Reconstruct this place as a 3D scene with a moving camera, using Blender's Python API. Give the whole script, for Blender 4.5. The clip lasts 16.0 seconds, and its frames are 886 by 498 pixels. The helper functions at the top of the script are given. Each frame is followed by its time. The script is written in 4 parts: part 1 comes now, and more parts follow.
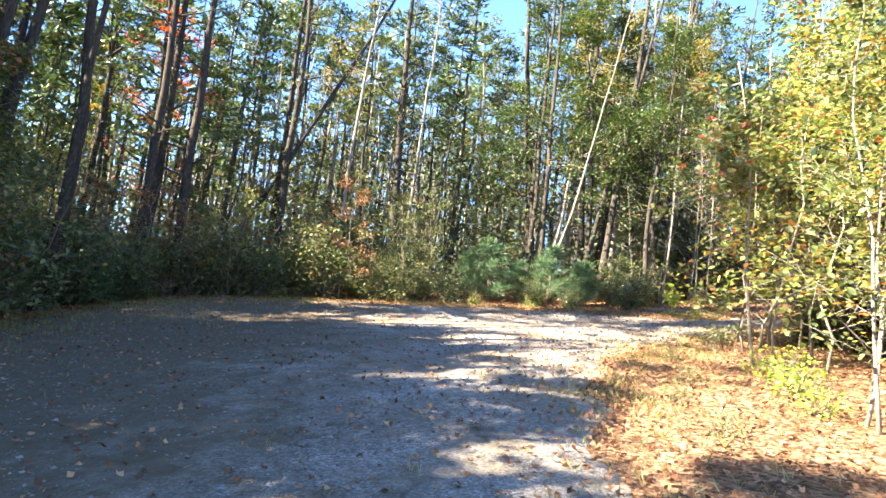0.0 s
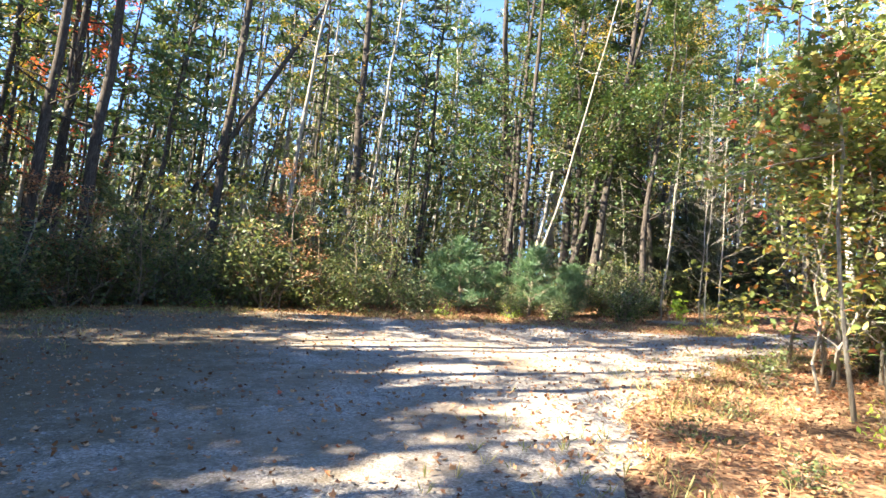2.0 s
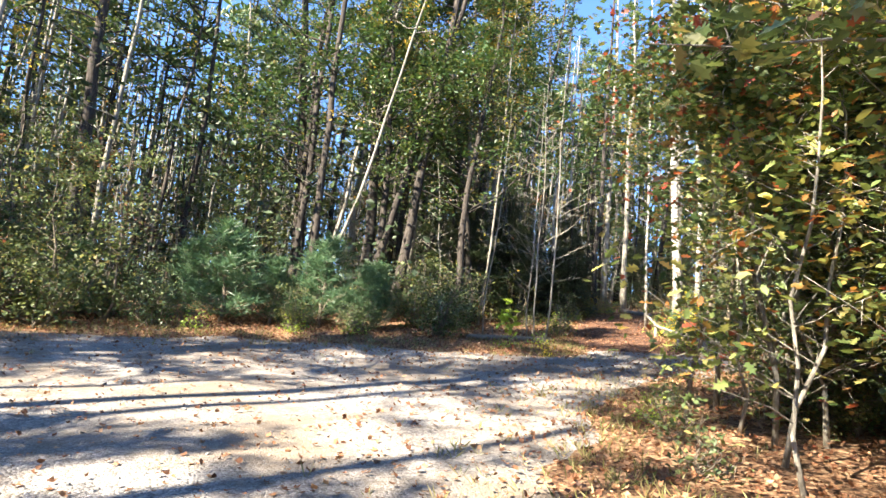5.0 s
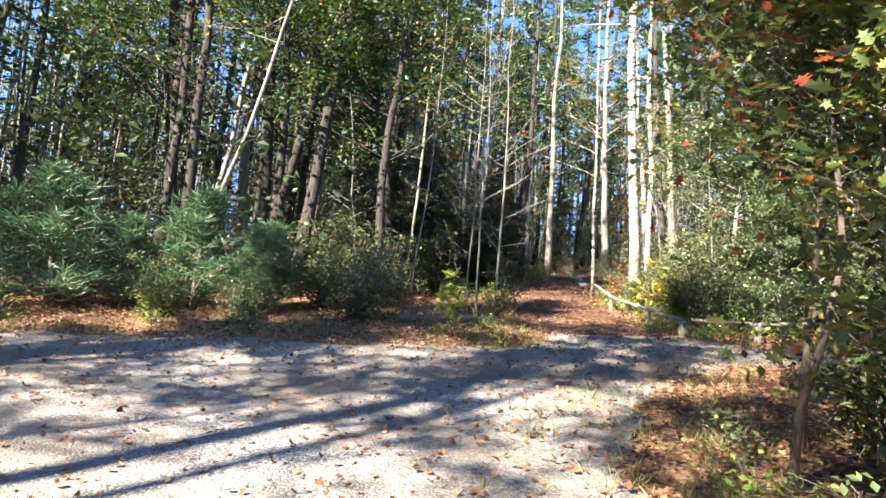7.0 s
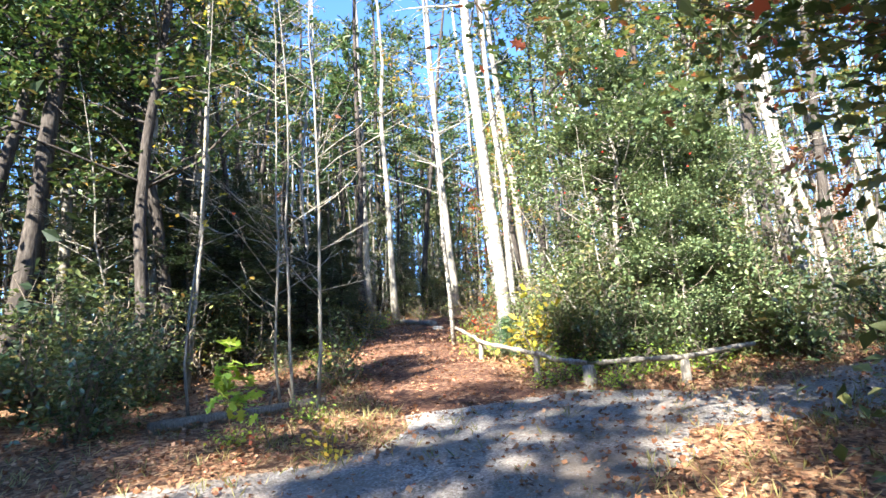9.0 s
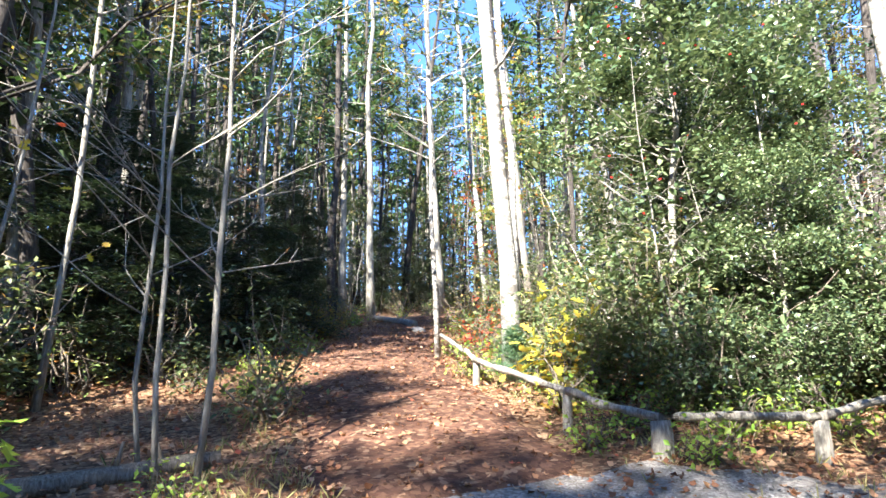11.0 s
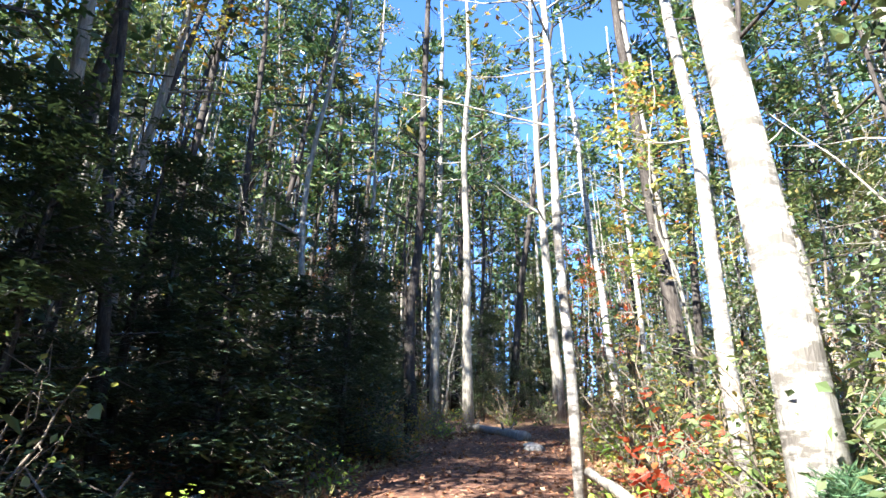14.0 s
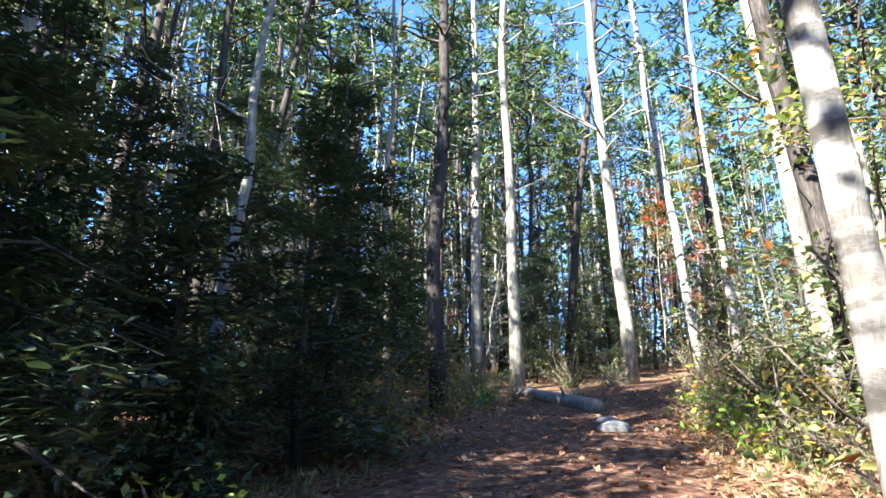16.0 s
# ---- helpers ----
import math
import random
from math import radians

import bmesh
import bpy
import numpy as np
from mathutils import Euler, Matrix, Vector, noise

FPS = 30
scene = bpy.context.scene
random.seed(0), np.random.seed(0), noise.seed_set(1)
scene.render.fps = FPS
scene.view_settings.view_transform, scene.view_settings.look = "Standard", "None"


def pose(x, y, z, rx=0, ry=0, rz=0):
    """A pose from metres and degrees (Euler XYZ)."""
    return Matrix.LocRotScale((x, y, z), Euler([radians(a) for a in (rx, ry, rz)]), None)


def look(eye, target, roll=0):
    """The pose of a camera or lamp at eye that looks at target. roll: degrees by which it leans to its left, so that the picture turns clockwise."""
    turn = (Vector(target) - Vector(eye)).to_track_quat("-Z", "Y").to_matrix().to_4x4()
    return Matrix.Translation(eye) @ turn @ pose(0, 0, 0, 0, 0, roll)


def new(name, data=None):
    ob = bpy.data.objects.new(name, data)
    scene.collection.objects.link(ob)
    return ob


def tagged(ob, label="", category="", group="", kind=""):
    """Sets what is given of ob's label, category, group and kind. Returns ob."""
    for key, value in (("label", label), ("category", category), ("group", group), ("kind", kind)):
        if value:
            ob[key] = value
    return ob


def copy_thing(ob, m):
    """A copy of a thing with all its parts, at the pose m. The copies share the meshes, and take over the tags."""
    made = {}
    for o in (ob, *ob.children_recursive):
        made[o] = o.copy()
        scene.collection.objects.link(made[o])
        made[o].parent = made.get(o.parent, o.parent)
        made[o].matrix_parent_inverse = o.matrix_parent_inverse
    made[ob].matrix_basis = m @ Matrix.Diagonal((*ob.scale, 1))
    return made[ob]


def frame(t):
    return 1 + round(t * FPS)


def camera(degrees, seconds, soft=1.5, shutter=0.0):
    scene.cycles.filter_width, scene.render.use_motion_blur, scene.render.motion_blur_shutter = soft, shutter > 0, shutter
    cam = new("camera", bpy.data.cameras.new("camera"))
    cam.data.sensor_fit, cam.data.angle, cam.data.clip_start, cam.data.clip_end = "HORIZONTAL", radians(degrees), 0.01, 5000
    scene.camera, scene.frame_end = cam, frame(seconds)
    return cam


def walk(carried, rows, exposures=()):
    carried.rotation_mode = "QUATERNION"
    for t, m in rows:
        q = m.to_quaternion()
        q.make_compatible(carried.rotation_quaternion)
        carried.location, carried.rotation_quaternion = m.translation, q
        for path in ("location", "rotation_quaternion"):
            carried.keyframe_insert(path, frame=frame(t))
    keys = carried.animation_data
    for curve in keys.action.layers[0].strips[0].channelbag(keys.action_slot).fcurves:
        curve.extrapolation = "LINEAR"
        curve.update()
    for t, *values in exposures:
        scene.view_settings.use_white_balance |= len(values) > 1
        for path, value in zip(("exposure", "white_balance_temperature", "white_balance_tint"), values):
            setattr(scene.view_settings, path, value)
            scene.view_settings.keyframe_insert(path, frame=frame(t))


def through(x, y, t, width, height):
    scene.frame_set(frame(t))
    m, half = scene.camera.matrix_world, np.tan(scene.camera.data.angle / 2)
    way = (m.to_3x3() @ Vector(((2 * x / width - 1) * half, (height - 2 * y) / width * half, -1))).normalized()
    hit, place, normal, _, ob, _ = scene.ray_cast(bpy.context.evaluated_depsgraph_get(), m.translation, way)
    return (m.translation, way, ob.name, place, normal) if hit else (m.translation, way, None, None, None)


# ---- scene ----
import itertools
cam = camera(72.0, 16.0)
PATH = [
    (0, (-0.012, 0.046, 1.677), (0.088, 2.029, 1.918), 6.4),
    (0.5, (0.191, 1.083, 1.745), (0.401, 3.052, 2.027), 2.4),
    (1, (0.267, 1.824, 1.858), (0.409, 3.803, 2.108), 6.8),
    (1.5, (0.533, 2.73, 1.925), (0.66, 4.702, 2.237), 3.2),
    (2, (0.618, 3.588, 2.049), (0.792, 5.563, 2.311), 6.3),
    (2.5, (0.81, 4.351, 2.172), (1.0, 6.326, 2.423), 6.9),
    (3, (0.92, 5.082, 2.26), (1.175, 7.05, 2.513), 5.4),
    (3.5, (1.032, 5.722, 2.383), (1.336, 7.681, 2.642), 7.7),
    (4, (1.577, 6.607, 2.377), (2.181, 8.485, 2.708), 5.3),
    (4.2, (1.719, 6.869, 2.389), (2.379, 8.725, 2.737), 5.4),
    (6.3, (2.242, 9.773, 2.791), (3.214, 11.503, 3.037), 2.9),
    (6.5, (2.434, 10.122, 2.83), (3.441, 11.833, 3.073), 2.7),
    (7, (2.995, 10.872, 2.96), (4.064, 12.548, 3.188), 4.3),
    (7.5, (3.695, 11.669, 3.057), (4.91, 13.236, 3.316), 2.3),
    (8, (4.303, 12.332, 3.144), (5.605, 13.817, 3.457), 0.1),
    (8.5, (4.889, 12.998, 3.235), (6.27, 14.415, 3.529), -2.7),
    (9, (5.453, 13.551, 3.313), (6.896, 14.881, 3.699), -4.1),
    (9.2, (5.704, 13.79, 3.333), (7.174, 15.087, 3.731), -4.7),
    (11.3, (7.922, 15.849, 3.709), (9.383, 17.162, 4.086), -0.2),
    (11.5, (8.099, 15.986, 3.71), (9.49, 17.34, 4.191), 0.7),
    (12, (8.744, 16.528, 3.787), (10.043, 17.942, 4.348), 0.6),
    (12.5, (9.357, 17.142, 3.867), (10.606, 18.575, 4.486), -0.1),
    (12.6, (9.455, 17.276, 3.856), (10.702, 18.708, 4.485), -0.7),
    (13, (9.975, 17.788, 3.934), (11.187, 19.235, 4.594), -0.8),
    (13.5, (10.572, 18.424, 4.013), (11.738, 19.885, 4.726), 0.1),
    (14, (11.11, 19.008, 4.077), (12.272, 20.479, 4.775), 0.9),
    (14.5, (11.772, 19.762, 4.22), (12.972, 21.271, 4.751), -0.1),
    (15, (12.351, 20.424, 4.331), (13.551, 21.949, 4.814), -1.0),
    (15.5, (12.873, 21.041, 4.405), (14.012, 22.59, 4.957), -0.3),
    (16, (13.422, 21.54, 4.475), (14.482, 23.136, 5.049), 0.1),
]
walk(cam, [(t, look(e, g, r)) for t, e, g, r in PATH], [(0, 3.4, 7400, 10), (2, 3.2, 7300, 10), (4, 2.95, 7000, 10), (7, 2.7, 6600, 10), (9, 2.98, 6200, 10), (11.5, 3.0, 6000, 10), (13, 2.9, 5900, 10), (14.5, 3.0, 5900, 10), (16, 3.1, 5900, 10)])

# ---- world and sun ----
SUN_AZ, SUN_EL = radians(194), radians(37)   # where the sun stands, counter-clockwise from +x
world = bpy.data.worlds.new("world")
scene.world = world
world.use_nodes = True
wn = world.node_tree.nodes
sky = wn.new("ShaderNodeTexSky")
sky.sky_type, sky.sun_disc = "NISHITA", False
sky.sun_elevation, sky.sun_rotation = SUN_EL, radians(90) - SUN_AZ
sky.air_density, sky.dust_density, sky.ozone_density = 0.7, 0.0, 9.0
wn["Background"].inputs["Strength"].default_value = 0.098
world.node_tree.links.new(sky.outputs[0], wn["Background"].inputs["Color"])
sun = new("sun", bpy.data.lights.new("sun", "SUN"))
sun.data.energy, sun.data.angle, sun.data.color = 5.0, radians(0.5), (1.0, 0.93, 0.82)
sun_to = Vector((math.cos(SUN_AZ) * math.cos(SUN_EL), math.sin(SUN_AZ) * math.cos(SUN_EL), math.sin(SUN_EL)))
sun.matrix_world = look(sun_to * 60, (0, 0, 0))

# ---- materials ----


def material(name, rough=0.8, spec=0.3):
    m = bpy.data.materials.new(name)
    m.use_nodes = True
    n, l = m.node_tree.nodes, m.node_tree.links
    b = n["Principled BSDF"]
    b.inputs["Roughness"].default_value = rough
    b.inputs["Specular IOR Level"].default_value = spec
    return m, n, l, b


def ramp(n, stops, mode="LINEAR"):
    r = n.new("ShaderNodeValToRGB")
    r.color_ramp.interpolation = mode
    e = r.color_ramp.elements
    while len(e) < len(stops):
        e.new(0.5)
    for k, (p, c) in zip(e, stops):
        k.position, k.color = p, (*c, 1)
    return r


def noise_node(n, l, scale, detail=6, rough=0.6, stretch=None, coord="Object"):
    t = n.new("ShaderNodeTexCoord")
    x = n.new("ShaderNodeTexNoise")
    x.inputs["Scale"].default_value, x.inputs["Detail"].default_value, x.inputs["Roughness"].default_value = scale, detail, rough
    if stretch:
        mp = n.new("ShaderNodeMapping")
        mp.inputs["Scale"].default_value = stretch
        l.new(t.outputs[coord], mp.inputs["Vector"])
        l.new(mp.outputs[0], x.inputs["Vector"])
    else:
        l.new(t.outputs[coord], x.inputs["Vector"])
    return x


def mixed(n, l, fac, a, b, mode="MIX"):
    m = n.new("ShaderNodeMix")
    m.data_type, m.blend_type = "RGBA", mode
    for sock, v in ((m.inputs[0], fac), (m.inputs[6], a), (m.inputs[7], b)):
        if isinstance(v, (int, float)):
            sock.default_value = v
        elif isinstance(v, tuple):
            sock.default_value = (*v, 1)
        else:
            l.new(v, sock)
    return m.outputs[2]


def bumped(n, l, b, height, strength, dist=0.02):
    k = n.new("ShaderNodeBump")
    k.inputs["Strength"].default_value, k.inputs["Distance"].default_value = strength, dist
    l.new(height, k.inputs["Height"])
    l.new(k.outputs[0], b.inputs["Normal"])


def bark_material(name, dark, mid, light, blotch=None, scale=9.0):
    m, n, l, b = material(name, 0.9, 0.15)
    fine = noise_node(n, l, scale, 8, 0.7, (3, 3, 0.55))
    big = noise_node(n, l, 1.3, 4, 0.6)
    r = ramp(n, ((0.28, dark), (0.5, mid), (0.72, light)))
    l.new(fine.outputs[0], r.inputs[0])
    tone = ramp(n, ((0.3, (0.62, 0.62, 0.62)), (0.7, (1.1, 1.08, 1.05))))
    l.new(big.outputs[0], tone.inputs[0])
    c = mixed(n, l, 1.0, r.outputs[0], tone.outputs[0], "MULTIPLY")
    if blotch:
        spots = noise_node(n, l, 5.0, 7, 0.65, (1, 1, 2.6))
        sr = ramp(n, ((0.47, (0, 0, 0)), (0.57, (0.9, 0.9, 0.9))))
        l.new(spots.outputs[0], sr.inputs[0])
        c = mixed(n, l, sr.outputs[0], c, blotch)
    l.new(c, b.inputs["Base Color"])
    bumped(n, l, b, fine.outputs[0], 0.8, 0.03)
    return m


def leaf_material(name, stops, rough=0.5, through=0.35, spec=0.4):
    """Thin leaves; each leaf takes its own colour."""
    m, n, l, b = material(name, rough, spec)
    g = n.new("ShaderNodeNewGeometry")
    r = ramp(n, stops)
    l.new(g.outputs["Random Per Island"], r.inputs[0])
    big = noise_node(n, l, 1.1, 3, 0.5)
    tone = ramp(n, ((0.3, (0.72, 0.74, 0.7)), (0.7, (1.15, 1.12, 1.05))))
    l.new(big.outputs[0], tone.inputs[0])
    c = mixed(n, l, 1.0, r.outputs[0], tone.outputs[0], "MULTIPLY")
    l.new(c, b.inputs["Base Color"])
    t = n.new("ShaderNodeBsdfTranslucent")
    l.new(mixed(n, l, 1.0, c, (1.15, 1.12, 0.85), "MULTIPLY"), t.inputs["Color"])
    s = n.new("ShaderNodeMixShader")
    s.inputs[0].default_value = through
    l.new(b.outputs[0], s.inputs[1])
    l.new(t.outputs[0], s.inputs[2])
    l.new(s.outputs[0], n["Material Output"].inputs["Surface"])
    return m


PINE_BARK = bark_material("pine_bark", (0.02, 0.0165, 0.014), (0.06, 0.051, 0.044), (0.13, 0.116, 0.1))
GREY_BARK = bark_material("grey_bark", (0.1, 0.09, 0.075), (0.26, 0.24, 0.2), (0.46, 0.43, 0.37))
WHITE_BARK = bark_material("white_bark", (0.26, 0.243, 0.21), (0.44, 0.418, 0.374), (0.6, 0.577, 0.527), (0.13, 0.114, 0.096), 12)
TWIG_BARK = bark_material("twig_bark", (0.08, 0.06, 0.045), (0.2, 0.165, 0.125), (0.36, 0.31, 0.25), None, 20)
DEAD_WOOD = bark_material("weathered_wood", (0.11, 0.095, 0.073), (0.29, 0.262, 0.218), (0.5, 0.465, 0.41), None, 14)
PINE_NEEDLES = leaf_material("pine_needles", ((0, (0.025, 0.06, 0.02)), (0.5, (0.055, 0.105, 0.032)), (0.85, (0.1, 0.14, 0.04)), (1, (0.2, 0.16, 0.06))), 0.45, 0.25)
YOUNG_NEEDLES = leaf_material("young_pine_needles", ((0, (0.035, 0.085, 0.042)), (0.6, (0.07, 0.145, 0.072)), (1, (0.15, 0.23, 0.115))), 0.45, 0.28)
HEMLOCK_NEEDLES = leaf_material("hemlock_needles", ((0, (0.026, 0.045, 0.022)), (1, (0.065, 0.095, 0.045))), 0.5, 0.2)
GREEN_LEAVES = leaf_material("green_leaves", ((0, (0.055, 0.085, 0.035)), (0.6, (0.12, 0.16, 0.065)), (0.88, (0.22, 0.25, 0.1)), (1, (0.32, 0.25, 0.1))))
MAPLE_LEAVES = leaf_material("turning_leaves", ((0, (0.1, 0.16, 0.05)), (0.45, (0.22, 0.28, 0.09)), (0.72, (0.4, 0.4, 0.13)), (0.88, (0.45, 0.26, 0.07)), (1, (0.38, 0.1, 0.04))), 0.5, 0.42)
OAK_LEAVES = leaf_material("oak_leaves", ((0, (0.045, 0.085, 0.028)), (0.62, (0.13, 0.18, 0.06)), (0.85, (0.25, 0.21, 0.07)), (0.94, (0.3, 0.1, 0.05)), (1, (0.38, 0.07, 0.04))), 0.45, 0.35)
YELLOW_LEAVES = leaf_material("yellow_leaves", ((0, (0.4, 0.42, 0.06)), (0.6, (0.6, 0.5, 0.07)), (1, (0.62, 0.36, 0.06))), 0.5, 0.4)
LIME_LEAVES = leaf_material("lime_leaves", ((0, (0.2, 0.36, 0.05)), (1, (0.42, 0.5, 0.09))), 0.5, 0.4)
RED_LEAVES = leaf_material("red_leaves", ((0, (0.4, 0.05, 0.03)), (0.7, (0.55, 0.11, 0.05)), (1, (0.5, 0.25, 0.08))), 0.5, 0.4)
GOLD_LEAVES = leaf_material("gold_leaves", ((0, (0.12, 0.15, 0.035)), (0.4, (0.3, 0.27, 0.055)), (0.8, (0.42, 0.27, 0.05)), (1, (0.34, 0.15, 0.04))), 0.5, 0.42)
HOLLY_LEAVES = leaf_material("holly_leaves", ((0, (0.05, 0.085, 0.04)), (0.6, (0.12, 0.165, 0.075)), (1, (0.25, 0.29, 0.15))), 0.25, 0.2, 0.7)
DEAD_LEAVES = leaf_material("fallen_leaves", ((0, (0.1, 0.045, 0.026)), (0.35, (0.22, 0.1, 0.055)), (0.7, (0.34, 0.175, 0.095)), (0.93, (0.5, 0.32, 0.2)), (1, (0.36, 0.09, 0.05))), 0.7, 0.15, 0.2)
GRASS_BLADES = leaf_material("dry_grass", ((0, (0.09, 0.12, 0.03)), (0.5, (0.24, 0.22, 0.08)), (1, (0.42, 0.35, 0.17))), 0.6, 0.3)
BERRIES, _n, _l, _b = material("red_berries", 0.3, 0.5)
_b.inputs["Base Color"].default_value = (0.45, 0.02, 0.015, 1)


def litter_material(name, stops, scale):
    m, n, l, b = material(name, 0.9, 0.15)
    t = n.new("ShaderNodeTexCoord")
    warp = noise_node(n, l, 9, 3)
    v = n.new("ShaderNodeTexVoronoi")
    v.inputs["Scale"].default_value = scale
    add = n.new("ShaderNodeVectorMath")
    add.operation = "MULTIPLY_ADD"
    add.inputs[1].default_value = (0.08, 0.08, 0.08)
    l.new(warp.outputs["Color"], add.inputs[0])
    l.new(t.outputs["Object"], add.inputs[2])
    l.new(add.outputs[0], v.inputs["Vector"])
    sep = n.new("ShaderNodeSeparateColor")
    l.new(v.outputs["Color"], sep.inputs[0])
    r = ramp(n, stops)
    l.new(sep.outputs[0], r.inputs[0])
    big = noise_node(n, l, 0.7, 6, 0.65)
    tone = ramp(n, ((0.3, (0.6, 0.58, 0.55)), (0.7, (1.15, 1.1, 1.05))))
    l.new(big.outputs[0], tone.inputs[0])
    l.new(mixed(n, l, 1.0, r.outputs[0], tone.outputs[0], "MULTIPLY"), b.inputs["Base Color"])
    fine = noise_node(n, l, 60, 4, 0.7)
    h = n.new("ShaderNodeMath")
    h.operation = "ADD"
    l.new(sep.outputs[1], h.inputs[0])
    l.new(fine.outputs[0], h.inputs[1])
    bumped(n, l, b, h.outputs[0], 0.7, 0.02)
    return m


LITTER = litter_material("leaf_litter", ((0, (0.07, 0.04, 0.025)), (0.4, (0.17, 0.095, 0.055)), (0.75, (0.28, 0.165, 0.095)), (1, (0.38, 0.27, 0.165))), 26)
TRAIL = litter_material("pine_straw_trail", ((0, (0.065, 0.034, 0.024)), (0.5, (0.125, 0.064, 0.042)), (0.85, (0.19, 0.105, 0.067)), (1, (0.3, 0.2, 0.13))), 22)


def gravel_material():
    m, n, l, b = material("gravel", 0.9, 0.2)
    t = n.new("ShaderNodeTexCoord")
    v = n.new("ShaderNodeTexVoronoi")
    v.inputs["Scale"].default_value = 52
    l.new(t.outputs["Object"], v.inputs["Vector"])
    sep = n.new("ShaderNodeSeparateColor")
    l.new(v.outputs["Color"], sep.inputs[0])
    r = ramp(n, ((0, (0.13, 0.12, 0.108)), (0.5, (0.25, 0.233, 0.21)), (1, (0.42, 0.395, 0.36))))
    l.new(sep.outputs[0], r.inputs[0])
    big = noise_node(n, l, 0.55, 8, 0.7)
    dirt = ramp(n, ((0.38, (0, 0, 0)), (0.62, (0.9, 0.9, 0.9))))
    l.new(big.outputs[0], dirt.inputs[0])
    c = mixed(n, l, dirt.outputs[0], r.outputs[0], (0.19, 0.15, 0.11))
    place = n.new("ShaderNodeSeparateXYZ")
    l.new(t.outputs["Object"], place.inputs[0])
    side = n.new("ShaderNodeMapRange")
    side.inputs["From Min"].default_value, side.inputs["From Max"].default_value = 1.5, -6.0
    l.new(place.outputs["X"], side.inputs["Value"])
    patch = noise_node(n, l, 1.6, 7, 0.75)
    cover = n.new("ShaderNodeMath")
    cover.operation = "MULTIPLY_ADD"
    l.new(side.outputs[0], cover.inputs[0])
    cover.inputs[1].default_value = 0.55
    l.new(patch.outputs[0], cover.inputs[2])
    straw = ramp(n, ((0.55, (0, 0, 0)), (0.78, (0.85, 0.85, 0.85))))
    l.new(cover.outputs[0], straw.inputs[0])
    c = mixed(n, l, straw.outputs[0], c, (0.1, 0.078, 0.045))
    fine = noise_node(n, l, 9, 6, 0.7)
    tone = ramp(n, ((0.3, (0.75, 0.75, 0.76)), (0.7, (1.15, 1.14, 1.12))))
    l.new(fine.outputs[0], tone.inputs[0])
    l.new(mixed(n, l, 1.0, c, tone.outputs[0], "MULTIPLY"), b.inputs["Base Color"])
    h = n.new("ShaderNodeMath")
    h.operation = "SUBTRACT"
    l.new(sep.outputs[1], h.inputs[0])
    l.new(v.outputs["Distance"], h.inputs[1])
    bumped(n, l, b, h.outputs[0], 0.6, 0.015)
    return m


GRAVEL = gravel_material()


def stone_material():
    m, n, l, b = material("stone", 0.85, 0.25)
    a = noise_node(n, l, 14, 8, 0.7)
    r = ramp(n, ((0.3, (0.11, 0.105, 0.1)), (0.55, (0.23, 0.222, 0.21)), (0.75, (0.36, 0.35, 0.33))))
    l.new(a.outputs[0], r.inputs[0])
    g = n.new("ShaderNodeNewGeometry")
    tone = ramp(n, ((0, (0.55, 0.55, 0.56)), (1, (1.2, 1.18, 1.13))))
    l.new(g.outputs["Random Per Island"], tone.inputs[0])
    l.new(mixed(n, l, 1.0, r.outputs[0], tone.outputs[0], "MULTIPLY"), b.inputs["Base Color"])
    bumped(n, l, b, a.outputs[0], 0.5)
    return m


STONE = stone_material()

# ---- the lie of the land ----


def height(x, y):
    """Ground height: an even slope, a slight hollow in the gravel lot, a rise on the trail."""
    x, y = np.asarray(x, float), np.asarray(y, float)
    far = 1 / (1 + (np.hypot(x - 8, y - 15) / 260) ** 4)
    z = (0.0902 * (x - 8) + 0.0999 * (y - 15)) * far + 2.336
    z = z - 0.16 * np.exp(-((x - 5.5) ** 2 + (y - 16.5) ** 2) / 32) + 0.10 * np.exp(-((x - 15) ** 2 + (y - 23.5) ** 2) / 18)
    return z + 0.08 * np.exp(-((x - 1) ** 2 + (y - 7.5) ** 2) / 18) + 0.015 * np.sin(2.1 * x + 1.3 * y) * np.sin(1.7 * y - 0.6 * x)


LOT = ((-9, -14), (-8.6, 4), (-8.2, 13), (-8.2, 18), (-6.5, 21.3), (-3, 21.6), (0, 20.7), (3, 20.6), (6, 19.5), (7.6, 18.5),
       (9.3, 18.2), (11.0, 18.6), (12.0, 17.5), (12.6, 16.4), (14.0, 15.5), (24, 12.2), (24, 9.6), (13.4, 14.2), (11.2, 15.7), (9.5, 15.7),
       (8, 14.8), (6.6, 14.0), (5.2, 12.3), (3.1, 9.5), (2.1, 6.9), (1.7, 5.2), (1.45, 4), (0.9, 0), (0.6, -14))
TRAIL_LINE = ((11.3, 18.9), (11.9, 19.7), (12.5, 20.7), (13.5, 22.1), (16.2, 24.7), (19.0, 27.3), (23, 29.6), (27.5, 31.0), (30, 31.6))
TRAIL_HALF = (1.0, 1.0, 0.95, 0.95, 1.05, 1.3, 1.1, 1.0, 0.7)
RIGHT_EDGE = ((3.6, -14), (3.8, 3), (4.2, 5.6), (4.9, 8.6), (5.8, 10.3), (6.8, 12.2), (7.9, 13.3), (9.0, 13.7), (10.6, 13.3), (13, 12.2), (24, 7.5), (40, 0), (40, -14))


